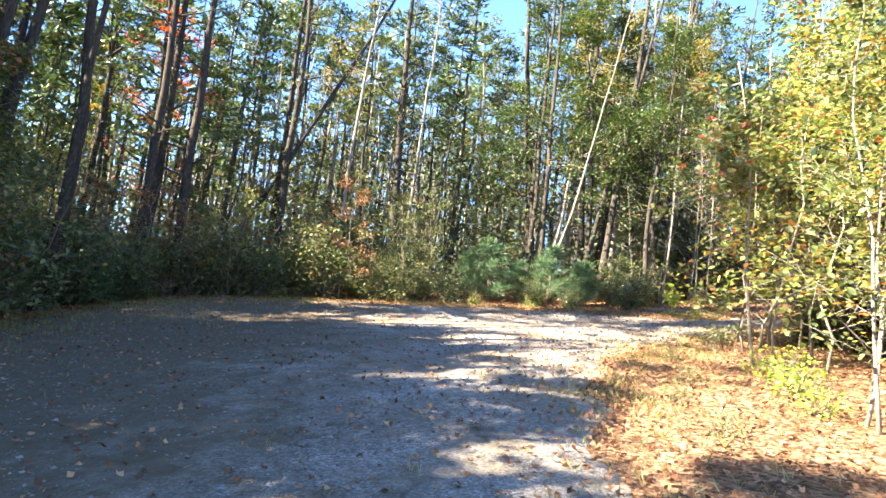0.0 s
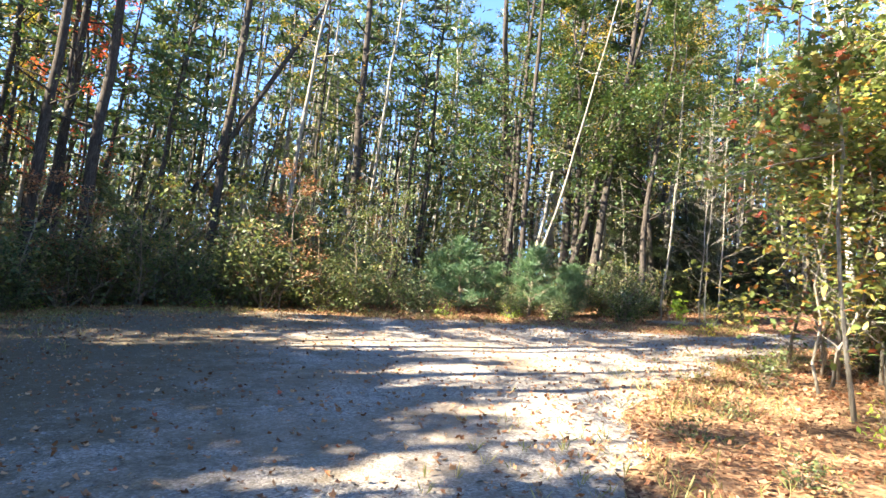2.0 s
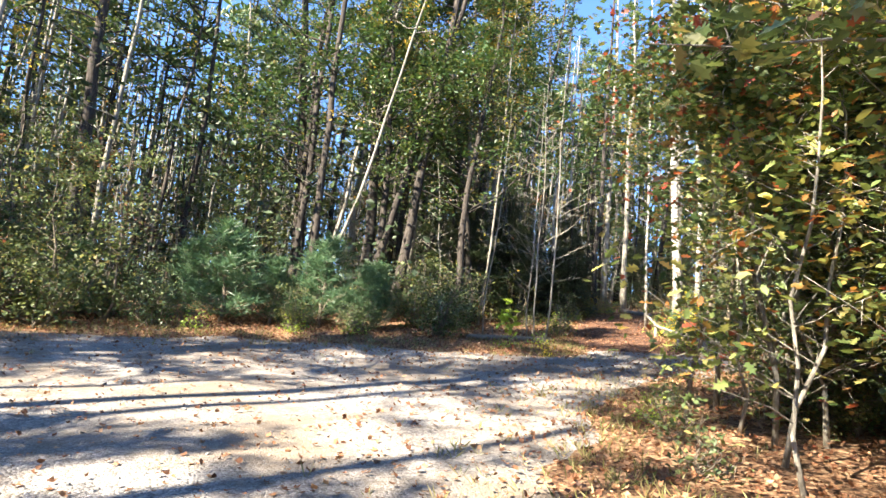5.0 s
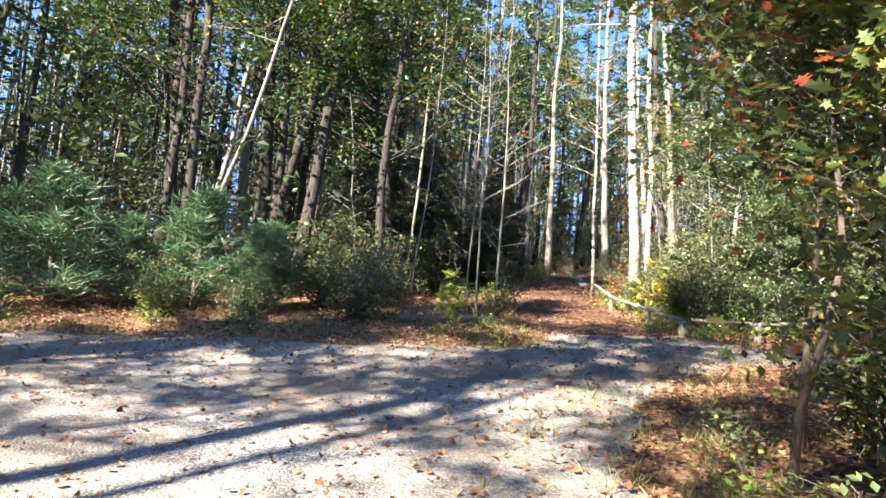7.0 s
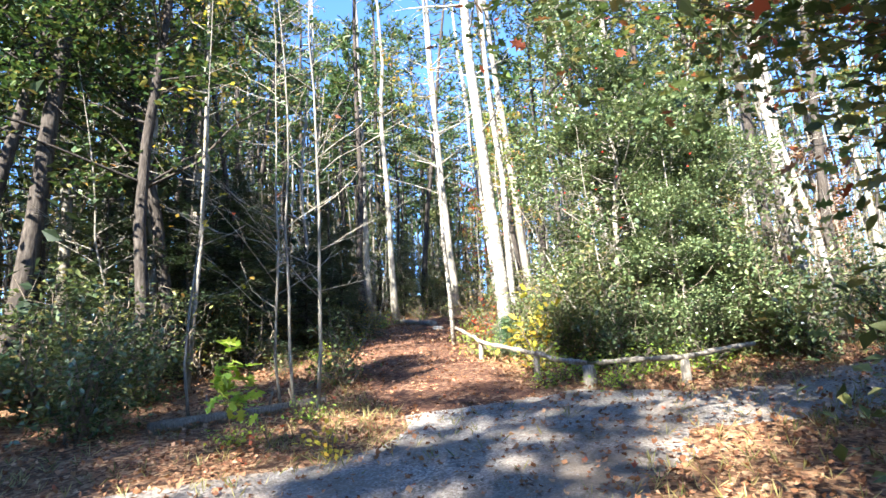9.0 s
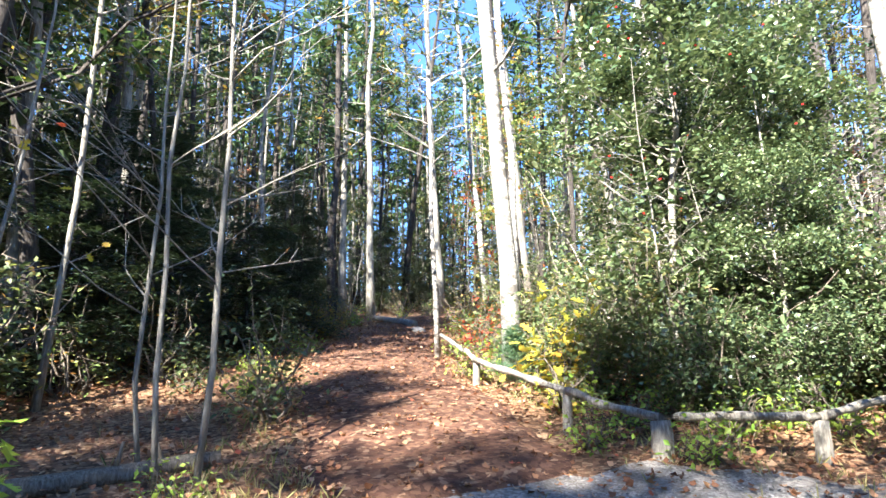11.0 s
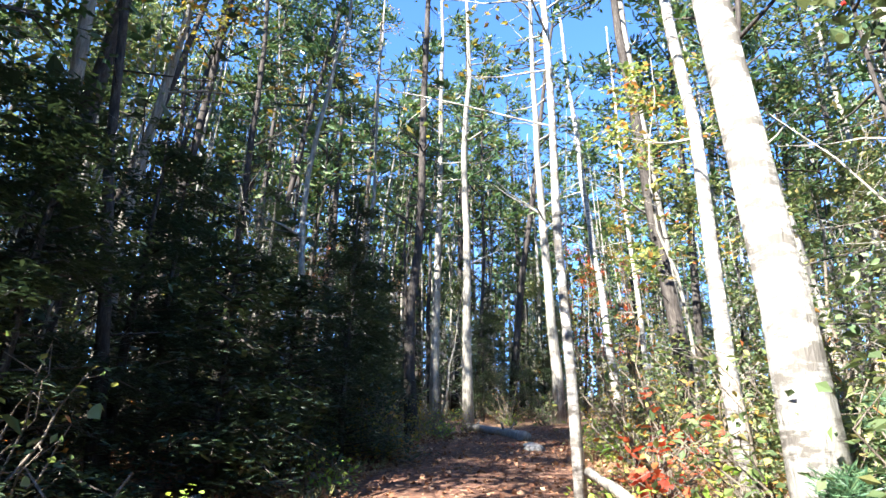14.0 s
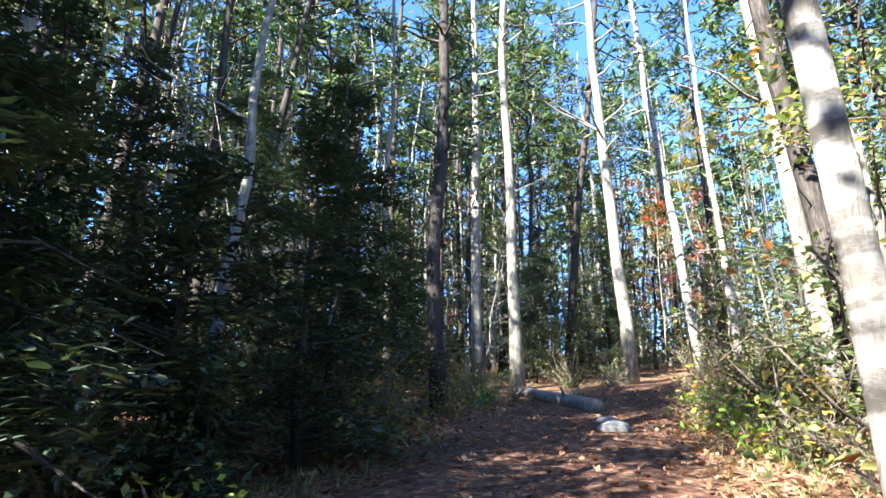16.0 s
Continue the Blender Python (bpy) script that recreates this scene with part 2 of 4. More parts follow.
def inside(poly, x, y):
    """Signed distance to a polygon's edge, positive inside."""
    x, y = np.asarray(x, float), np.asarray(y, float)
    d, odd = np.full(x.shape, 1e9), np.zeros(x.shape, bool)
    for (ax, ay), (bx, by) in zip(poly, poly[1:] + poly[:1]):
        ex, ey = bx - ax, by - ay
        k = np.clip(((x - ax) * ex + (y - ay) * ey) / (ex * ex + ey * ey), 0, 1)
        d = np.minimum(d, np.hypot(x - ax - k * ex, y - ay - k * ey))
        if ay != by:
            odd ^= ((ay > y) != (by > y)) & (x < ex * (y - ay) / ey + ax)
    return np.where(odd, d, -d)


def on_trail(x, y):
    x, y = np.asarray(x, float), np.asarray(y, float)
    best = np.full(x.shape, -1e9)
    for (ax, ay), (bx, by), ha, hb in zip(TRAIL_LINE, TRAIL_LINE[1:], TRAIL_HALF, TRAIL_HALF[1:]):
        ex, ey = bx - ax, by - ay
        k = np.clip(((x - ax) * ex + (y - ay) * ey) / (ex * ex + ey * ey), 0, 1)
        best = np.maximum(best, ha + (hb - ha) * k - np.hypot(x - ax - k * ex, y - ay - k * ey))
    return best


def clear(x, y):
    """How far a place lies inside the open ground (negative: in the woods)."""
    return np.maximum(inside(LOT, x, y), on_trail(x, y))


# ---- mesh tools ----


class Geo:
    """Gathers vertices and faces for one mesh."""

    def __init__(self):
        self.v, self.f, self.n = [], [], 0

    def add(self, verts, faces):
        self.v.append(np.asarray(verts, float))
        self.f += [tuple(i + self.n for i in f) for f in faces]
        self.n += len(verts)

    def grid(self, blocks, faces):
        """blocks: (count, k, 3) vertices; faces: index tuples used for each block."""
        c, k = blocks.shape[:2]
        self.v.append(blocks.reshape(-1, 3))
        base = self.n + np.arange(c) * k
        for f in faces:
            self.f += list(map(tuple, (base[:, None] + np.array(f)).tolist()))
        self.n += c * k

    def tube(self, pts, radii, sides=6, cap=True):
        pts = [Vector(p) for p in pts]
        verts, faces = [], []
        for i, (p, r) in enumerate(zip(pts, radii)):
            way = (pts[min(i + 1, len(pts) - 1)] - pts[max(i - 1, 0)]).normalized()
            a = way.orthogonal() if abs(way.z) < 0.9 else Vector((1, 0, 0)).cross(way)
            a.normalize()
            b = way.cross(a)
            for k in range(sides):
                w = 2 * math.pi * k / sides
                verts.append(p + (a * math.cos(w) + b * math.sin(w)) * r)
        for i in range(len(pts) - 1):
            for k in range(sides):
                j = (k + 1) % sides
                faces.append((i * sides + k, i * sides + j, (i + 1) * sides + j, (i + 1) * sides + k))
        if cap:
            faces.append(tuple(range(sides))[::-1])
            faces.append(tuple((len(pts) - 1) * sides + k for k in range(sides)))
        self.add([tuple(v) for v in verts], faces)

    def mesh(self, name, smooth=False):
        me = bpy.data.meshes.new(name)
        me.from_pydata(np.concatenate(self.v).tolist(), [], self.f)
        if smooth:
            me.polygons.foreach_set("use_smooth", [True] * len(me.polygons))
        return me


def part(name, geo, mat, parent=None, label="", smooth=False):
    me = geo.mesh(name, smooth)
    me.materials.append(mat)
    ob = new(name, me)
    ob.parent = parent
    return tagged(ob, label)


RNG = np.random.default_rng(7)
DIAMOND = np.array(((0, -0.5, 0), (0.3, 0.02, 0.08), (0, 0.5, 0), (-0.3, 0.02, 0.08)))
CURLED = np.array(((0, -0.5, 0.1), (0.24, -0.22, 0.14), (0.42, 0.06, 0.24), (0.14, 0.18, 0.05), (0, 0.5, 0.2), (-0.16, 0.2, 0.04), (-0.36, 0.1, 0.2), (-0.24, -0.2, 0.1)))
OVAL = np.array(((0, -0.5, 0), (0.22, -0.25, 0.05), (0.26, 0.1, 0.07), (0, 0.5, -0.03), (-0.26, 0.1, 0.07), (-0.22, -0.25, 0.05)))
SPRAY = np.array(((0, -0.5, 0), (0.16, -0.2, 0.0), (0.1, 0.15, -0.02), (0, 0.5, -0.1), (-0.1, 0.15, -0.02), (-0.16, -0.2, 0.0)))
LOBED = np.array(((0, -0.55, 0), (0.1, -0.3, 0), (0.34, -0.26, 0.05), (0.16, -0.08, 0.01), (0.42, 0.1, 0.07), (0.15, 0.16, 0.01), (0.26, 0.36, 0.04),
                  (0, 0.52, -0.05), (-0.26, 0.36, 0.04), (-0.15, 0.16, 0.01), (-0.42, 0.1, 0.07), (-0.16, -0.08, 0.01), (-0.34, -0.26, 0.05), (-0.1, -0.3, 0)))


def turned(count, tilt, rng):
    """Random turns: any heading, a lean of up to tilt from lying flat."""
    h, t, s = rng.uniform(0, 2 * np.pi, count), rng.normal(0, tilt, count), rng.uniform(0, 2 * np.pi, count)
    ca, sa, cb, sb, cc, sc = np.cos(h), np.sin(h), np.cos(t), np.sin(t), np.cos(s), np.sin(s)
    one, nil = np.ones(count), np.zeros(count)
    z1 = np.stack([np.stack([ca, -sa, nil], 1), np.stack([sa, ca, nil], 1), np.stack([nil, nil, one], 1)], 1)
    x1 = np.stack([np.stack([one, nil, nil], 1), np.stack([nil, cb, -sb], 1), np.stack([nil, sb, cb], 1)], 1)
    z2 = np.stack([np.stack([cc, -sc, nil], 1), np.stack([sc, cc, nil], 1), np.stack([nil, nil, one], 1)], 1)
    return z1 @ x1 @ z2


def leaves(geo, centres, size, shape=DIAMOND, tilt=0.7, rng=RNG):
    centres = np.asarray(centres, float)
    c = len(centres)
    m = turned(c, tilt, rng)
    s = size * rng.uniform(0.6, 1.3, c)
    blocks = np.einsum("cij,kj->cki", m, shape) * s[:, None, None] + centres[:, None, :]
    k = len(shape)
    geo.grid(blocks, [(0, 1, 2, 3)] if k == 4 else [tuple(range(k))])


def needles(geo, centres, length, blades=6, width=0.12, rng=RNG, droop=0.0):
    """Tufts of needles: thin blades that spread from one point."""
    centres = np.asarray(centres, float)
    c = len(centres) * blades
    d = rng.normal(0, 1, (c, 3))
    d[:, 2] = np.abs(d[:, 2]) * 0.6 + 0.1 - droop
    d /= np.linalg.norm(d, axis=1)[:, None]
    side = np.cross(d, rng.normal(0, 1, (c, 3)))
    side /= np.linalg.norm(side, axis=1)[:, None]
    ln = length * rng.uniform(0.7, 1.25, c)[:, None]
    o = np.repeat(centres, blades, 0)
    blocks = np.stack([o, o + d * ln * 0.55 + side * ln * width, o + d * ln, o + d * ln * 0.55 - side * ln * width], 1)
    geo.grid(blocks, [(0, 1, 2, 3)])


def cloud(centre, radius, count, rng=RNG, flat=0.6):
    p = rng.normal(0, 1, (count, 3))
    p *= (rng.uniform(0.15, 1, count) ** 0.5 / np.linalg.norm(p, axis=1))[:, None]
    return np.asarray(centre) + p * np.array((radius, radius, radius * flat))


def bent(base, top, wobble, steps, rng):
    """A slightly crooked line from base to top."""
    base, top = np.asarray(base, float), np.asarray(top, float)
    k = np.linspace(0, 1, steps)
    off = np.cumsum(rng.normal(0, wobble / steps ** 0.5, (steps, 3)), 0)
    off -= off[0] + (off[-1] - off[0]) * k[:, None]
    off[:, 2] *= 0.3
    return base + (top - base) * k[:, None] + off


def along(line, k):
    s = k * (len(line) - 1)
    i = min(int(s), len(line) - 2)
    return line[i] + (line[i + 1] - line[i]) * (s - i)


def thing(name, label, category, group=""):
    ob = new(name)
    ob.empty_display_size = 0.2
    return tagged(ob, label, category, group)


def settle(ob, x, y, turn=0.0, size=1.0, lean=(0, 0), sink=0.05):
    """Stand a thing on the ground."""
    ob.matrix_basis = pose(x, y, float(height(x, y)) - sink, lean[0], lean[1], turn) @ Matrix.Diagonal((size, size, size, 1))
    return ob


def copied(ob, x, y, turn, size=1.0, lean=(0, 0), sink=0.05):
    return settle(copy_thing(ob, Matrix()), x, y, turn, size, lean, sink)


# ---- kinds of plant ----


def pine(rng, tall, radius, first, tufts, mat=PINE_NEEDLES, label="", reach=2.6, name="pine_tree"):
    """A forest pine: a straight trunk, dead stubs below, a thin crown of level limbs above."""
    ob = thing(name, label, "tree", "forest pines")
    wood, crown = Geo(), Geo()
    line = bent((0, 0, 0), (rng.normal(0, 0.25), rng.normal(0, 0.25), tall), 0.25, 9, rng)
    wood.tube(line, [radius * (1.25 if i == 0 else 1.0) * (1 - 0.8 * i / 8) for i in range(9)], 7)
    for i in range(9):
        k = rng.uniform(0.1, first)
        p, a = along(line, k), rng.uniform(0, 6.28)
        ln = rng.uniform(0.3, 1.3)
        wood.tube([p, p + np.array((math.cos(a) * ln, math.sin(a) * ln, rng.uniform(-0.1, 0.25)))], [0.018, 0.006], 3, False)
    limbs = 25
    per = max(3, tufts // (limbs * 4))
    for i in range(limbs):
        k = first + (0.985 - first) * (i / limbs) ** 0.85
        p, a = along(line, k), rng.uniform(0, 6.28)
        ln = reach * (1.15 - ((k - first) / (1 - first)) ** 1.3) * rng.uniform(0.55, 1.1)
        rise = rng.uniform(-0.05, 0.45)
        tip = p + np.array((math.cos(a) * ln, math.sin(a) * ln, ln * rise))
        mid = (p + tip) / 2 + np.array((0, 0, -0.06 * ln))
        wood.tube([p, mid, tip], [0.035, 0.022, 0.008], 4, False)
        for q in (0.45, 0.65, 0.85, 1.0):
            needles(crown, cloud(p + (tip - p) * q, 0.42, per, rng, 0.4), 0.34, 3, 0.12, rng)
    part("trunk", wood, PINE_BARK, ob, smooth=True)
    part("crown", crown, mat, ob)
    return ob


def broadleaf(rng, tall, radius, first, count, leaf, bark, mat, label, reach=2.2, shape=DIAMOND, limbs=22, name="deciduous_tree", group="forest broadleaf trees", limb_mat=None):
    ob = thing(name, label, "tree", group)
    wood, crown = Geo(), Geo()
    line = bent((0, 0, 0), (rng.normal(0, 0.4), rng.normal(0, 0.4), tall), 0.35, 10, rng)
    wood.tube(line, [radius * (1.3 if i == 0 else 1.0) * (1 - 0.85 * i / 9) for i in range(10)], 8)
    for i in range(limbs):
        k = first + (0.97 - first) * rng.uniform(0, 1)
        p, a = along(line, k), rng.uniform(0, 6.28)
        ln = reach * (1.1 - 0.75 * (k - first) / (1 - first)) * rng.uniform(0.5, 1.1)
        tip = p + np.array((math.cos(a) * ln, math.sin(a) * ln, ln * rng.uniform(0.2, 0.8)))
        limb = bent(p, tip, 0.12 * ln, 5, rng)
        r = max(0.006, radius * 0.35 * (1 - k))
        wood.tube(limb, [r, r * 0.8, r * 0.6, r * 0.4, 0.004], 4, False)
        for j in range(3):
            q = along(limb, rng.uniform(0.35, 0.95))
            b = q + rng.normal(0, 0.3, 3) * ln * 0.6
            wood.tube([q, b], [r * 0.4 + 0.002, 0.003], 3, False)
            if count:
                leaves(crown, cloud(b, 0.34 * ln ** 0.5, max(1, count // (limbs * 5)), rng), leaf, shape, 0.7, rng)
        if count:
            leaves(crown, cloud(tip, 0.42 * ln ** 0.5, max(1, count // (limbs * 5) * 2), rng), leaf, shape, 0.7, rng)
    part("trunk", wood, bark, ob, smooth=True)
    if count:
        part("crown", crown, mat, ob)
    return ob


def bush(rng, tall, wide, count, leaf, mat, label, shape=DIAMOND, stems=12, name="shrub", group="roadside shrubs", bark=TWIG_BARK, category="shrub"):
    ob = thing(name, label, category, group)
    wood, crown = Geo(), Geo()
    per = max(1, count // (stems * 6))
    for i in range(stems):
        a, out = rng.uniform(0, 6.28), rng.uniform(0.25, 1) * wide
        top = np.array((math.cos(a) * out, math.sin(a) * out, tall * rng.uniform(0.5, 1.05) * (1.1 - 0.4 * out / wide)))
        limb = bent((rng.normal(0, 0.06), rng.normal(0, 0.06), 0), top, 0.12 * tall, 6, rng)
        wood.tube(limb, np.linspace(0.018, 0.004, 6) * (0.6 + 0.25 * tall), 4, False)
        for j in range(6):
            q = along(limb, rng.uniform(0.15, 1.0))
            b = q + rng.normal(0, 0.16, 3) * wide
            b[2] = max(b[2], 0.08)
            wood.tube([q, b], [0.006, 0.002], 3, False)
            leaves(crown, cloud(b, 0.24 * wide ** 0.5 + 0.08, per, rng), leaf, shape, 0.75, rng)
    for c in crown.v:
        c[:, 2] = np.maximum(c[:, 2], 0.02)
    tagged(part("branchwork", wood, bark, ob, smooth=True), kind="stuff")
    tagged(part("foliage", crown, mat, ob), kind="stuff")
    return ob


def young_pine(rng, tall, wide, tufts, mat, label, length=0.2, name="young_pine", group="young pines", droop=0.0, blades=8):
    ob = thing(name, label, "conifer", group)
    wood, crown, arms = Geo(), Geo(), Geo()
    line = bent((0, 0, 0), (0, 0, tall), 0.05, 5, rng)
    wood.tube(line, [0.045, 0.038, 0.028, 0.018, 0.006], 6)
    limbs = 46
    for i in range(limbs):
        k = 0.05 + 0.93 * (i / limbs)
        p, a = along(line, k), rng.uniform(0, 6.28)
        ln = wide * (1.08 - k) ** 0.8 * rng.uniform(0.65, 1.15)
        tip = p + np.array((math.cos(a) * ln, math.sin(a) * ln, ln * (0.4 - droop)))
        arms.tube([p, tip], [0.014, 0.004], 3, False)
        for q in (0.3, 0.5, 0.7, 0.88, 1.0):
            needles(crown, cloud(p + (tip - p) * q, 0.14 + 0.06 * ln, max(1, tufts // (limbs * 5)), rng, 0.6), length, blades, 0.029, rng, droop)
    for c in crown.v:
        c[:, 2] = np.maximum(c[:, 2], 0.02)
    part("trunk", wood, TWIG_BARK, ob, smooth=True)
    tagged(part("branchwork", arms, TWIG_BARK, ob), kind="stuff")
    tagged(part("needles", crown, mat, ob), kind="stuff")
    return ob


def bare_sapling(rng, tall, radius, label, twigs=26, bark=GREY_BARK, lean=(0, 0), reach=1.2, tip_leaf=None, near=False):
    ob = thing("bare_sapling", label, "sapling", "bare saplings")
    wood, arms, grown = Geo(), Geo(), []
    line = bent((0, 0, 0), (lean[0], lean[1], tall), 0.12, 10, rng)
    wood.tube(line, radius * np.linspace(1.1, 0.12, 10), 7)
    ends = []
    for i in range(twigs):
        if near or not i:
            arms = Geo()
            grown.append(arms)
        k = rng.uniform(0.18, 0.97)
        p, a = along(line, k), rng.uniform(0, 6.28)
        ln = reach * (1.15 - k) * rng.uniform(0.5, 1.2)
        tip = p + np.array((math.cos(a) * ln, math.sin(a) * ln, ln * rng.uniform(0.25, 0.75)))
        limb = bent(p, tip, 0.08 * ln, 5, rng)
        arms.tube(limb, np.linspace(radius * 0.26 * (1.1 - k) + 0.003, 0.002, 5), 4, False)
        for j in range(3):
            q = along(limb, rng.uniform(0.3, 0.9))
            b = q + (tip - p) * rng.uniform(0.2, 0.4) + rng.normal(0, 0.12, 3) * ln
            arms.tube([q, b], [0.004, 0.0015], 3, False)
            ends.append(b)
    part("trunk", wood, bark, ob, smooth=True)
    for arm in grown:
        tagged(part("branch" if near else "branchwork", arm, bark, ob), kind="" if near else "stuff")
    if tip_leaf:
        g = Geo()
        pick = rng.permutation(len(ends))[:tip_leaf[1]]
        leaves(g, np.array(ends)[pick], tip_leaf[2], LOBED, 0.8, rng)
        part("leaves", g, tip_leaf[0], ob)
    return ob


def hemlock_tree(rng, tall, wide, sprays, label):
    """A dense shade conifer: drooping boughs that carry flat sprays of short needles."""
    ob = thing("hemlock", label, "conifer", "hemlocks")
    wood, arms, crown = Geo(), Geo(), Geo()
    line = bent((0, 0, 0), (0, 0, tall), 0.08, 6, rng)
    wood.tube(line, np.linspace(0.016 * tall, 0.006, 6), 7)
    boughs = 64
    for i in range(boughs):
        k = 0.06 + 0.92 * i / boughs
        p, a = along(line, k), rng.uniform(0, 6.28)
        ln = wide * (1.1 - k) ** 0.75 * rng.uniform(0.55, 1.15)
        tip = p + np.array((math.cos(a) * ln, math.sin(a) * ln, -0.12 * ln))
        mid = (p + tip) / 2 + np.array((0, 0, 0.14 * ln))
        arms.tube([p, mid, tip], [0.016, 0.01, 0.003], 4, False)
        for j in range(max(3, int(sprays / boughs * (1.15 - k) * 1.6))):
            q = rng.uniform(0.15, 1.05)
            c = (p + (mid - p) * 2 * q) if q < 0.5 else (mid + (tip - mid) * (2 * q - 1))
            leaves(crown, cloud(c, 0.16 + 0.16 * ln, 15, rng, 0.3), 0.115, SPRAY, 0.3, rng)
    for c in crown.v:
        c[:, 2] = np.maximum(c[:, 2], 0.03)
    part("trunk", wood, PINE_BARK, ob, smooth=True)
    tagged(part("branchwork", arms, PINE_BARK, ob), kind="stuff")
    tagged(part("needles", crown, HEMLOCK_NEEDLES, ob), kind="stuff")
    return ob


# ---- ground, gravel lot and trail ----


def sheet(name, xs, ys, mask, raise_by, mat, label, category):
    X, Y = np.meshgrid(xs, ys)
    Z = height(X, Y) + raise_by(X, Y)
    keep = mask(X, Y)
    g = Geo()
    w = len(xs)
    idx = np.arange(X.size).reshape(X.shape)
    cell = keep[:-1, :-1] | keep[1:, :-1] | keep[:-1, 1:] | keep[1:, 1:]
    q = np.stack([idx[:-1, :-1], idx[:-1, 1:], idx[1:, 1:], idx[1:, :-1]], -1)[cell]
    used, inv = np.unique(q, return_inverse=True)
    P = np.stack([X.ravel(), Y.ravel(), Z.ravel()], 1)[used]
    g.v.append(P)
    g.f = list(map(tuple, inv.reshape(q.shape).tolist()))
    ob = part(name, g, mat, smooth=True)
    return tagged(ob, label, category, "", "structure")


def stretch(lo, hi, step, out):
    core = np.arange(lo, hi + step / 2, step)
    tail = np.cumsum(np.geomspace(step, out / 6, 34))
    tail *= out / tail[-1]
    return np.concatenate([(lo - tail)[::-1], core, hi + tail])


sheet("ground", stretch(-12, 34, 0.4, 1500), stretch(-6, 40, 0.4, 1500), lambda x, y: x == x, lambda x, y: 0 * x, LITTER, "forest floor covered with brown fallen leaves", "ground")
ragged = lambda x, y: 0.25 * np.sin(1.9 * x + 0.7 * y) * np.sin(1.3 * y - 0.4 * x) + 0.1 * np.sin(5.3 * x) * np.sin(4.7 * y)
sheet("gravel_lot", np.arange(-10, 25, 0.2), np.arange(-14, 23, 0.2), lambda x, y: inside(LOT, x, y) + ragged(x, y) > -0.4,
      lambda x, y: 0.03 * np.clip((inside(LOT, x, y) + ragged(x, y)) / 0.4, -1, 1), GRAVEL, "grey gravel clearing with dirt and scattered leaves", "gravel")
sheet("trail", np.arange(9, 36, 0.15), np.arange(16, 36, 0.15), lambda x, y: (on_trail(x, y) + 0.5 * ragged(x, y) > -0.4),
      lambda x, y: 0.045 * np.clip((on_trail(x, y) + 0.5 * ragged(x, y)) / 0.35, -1, 1), TRAIL, "reddish-brown forest trail covered with pine straw", "trail")

# ---- the woods ----


def woods(x, y):
    """Depth into the woods behind the edge of the open ground; negative in the open."""
    d = -clear(x, y)
    strip = (np.asarray(y) < 16.2) & (np.asarray(x) > 0)
    return np.where(strip, np.minimum(d, inside(RIGHT_EDGE, x, y)), d)


def spots(count, box, lo, hi, gap, rng, taken=None, thinned=True):
    """Places in the woods, lo to hi metres behind the edge, at least gap apart."""
    out = list(taken or [])
    start = len(out)
    xs, ys = rng.uniform(box[0], box[2], count * 40), rng.uniform(box[1], box[3], count * 40)
    w = woods(xs, ys)
    # the woods on the sunny side are thinner, so that light falls on the gravel
    c = ys * 0.97 - xs * 0.242
    w = np.where(thinned & (xs < -7) & (rng.uniform(0, 1, len(xs)) < np.interp(c, (-30, 14.2, 15.0), (0.97, 0.97, 0.0))), -1, w)
    w = np.where(thinned & (xs < 3) & (c > 17.6) & (c < 24) & (rng.uniform(0, 1, len(xs)) < 0.88), -1, w)
    w = np.where(thinned & (xs > 0.8) & (xs < 8.4) & (ys < 24), -1, w)
    for x, y, d in zip(xs, ys, w):
        if lo <= d <= hi and all((x - a) ** 2 + (y - b) ** 2 > gap * gap for a, b in out):
            out.append((x, y))
            if len(out) - start >= count:
                break
    return out[start:]


rng = np.random.default_rng(11)
HIDDEN = pose(0, 0, -60)
hero = []     # places taken by single trees

# single trees beside the trail
def lone(ob, x, y, turn=0, size=1.0, lean=(0, 0)):
    hero.append((x, y))
    return settle(ob, x, y, turn, size, lean)


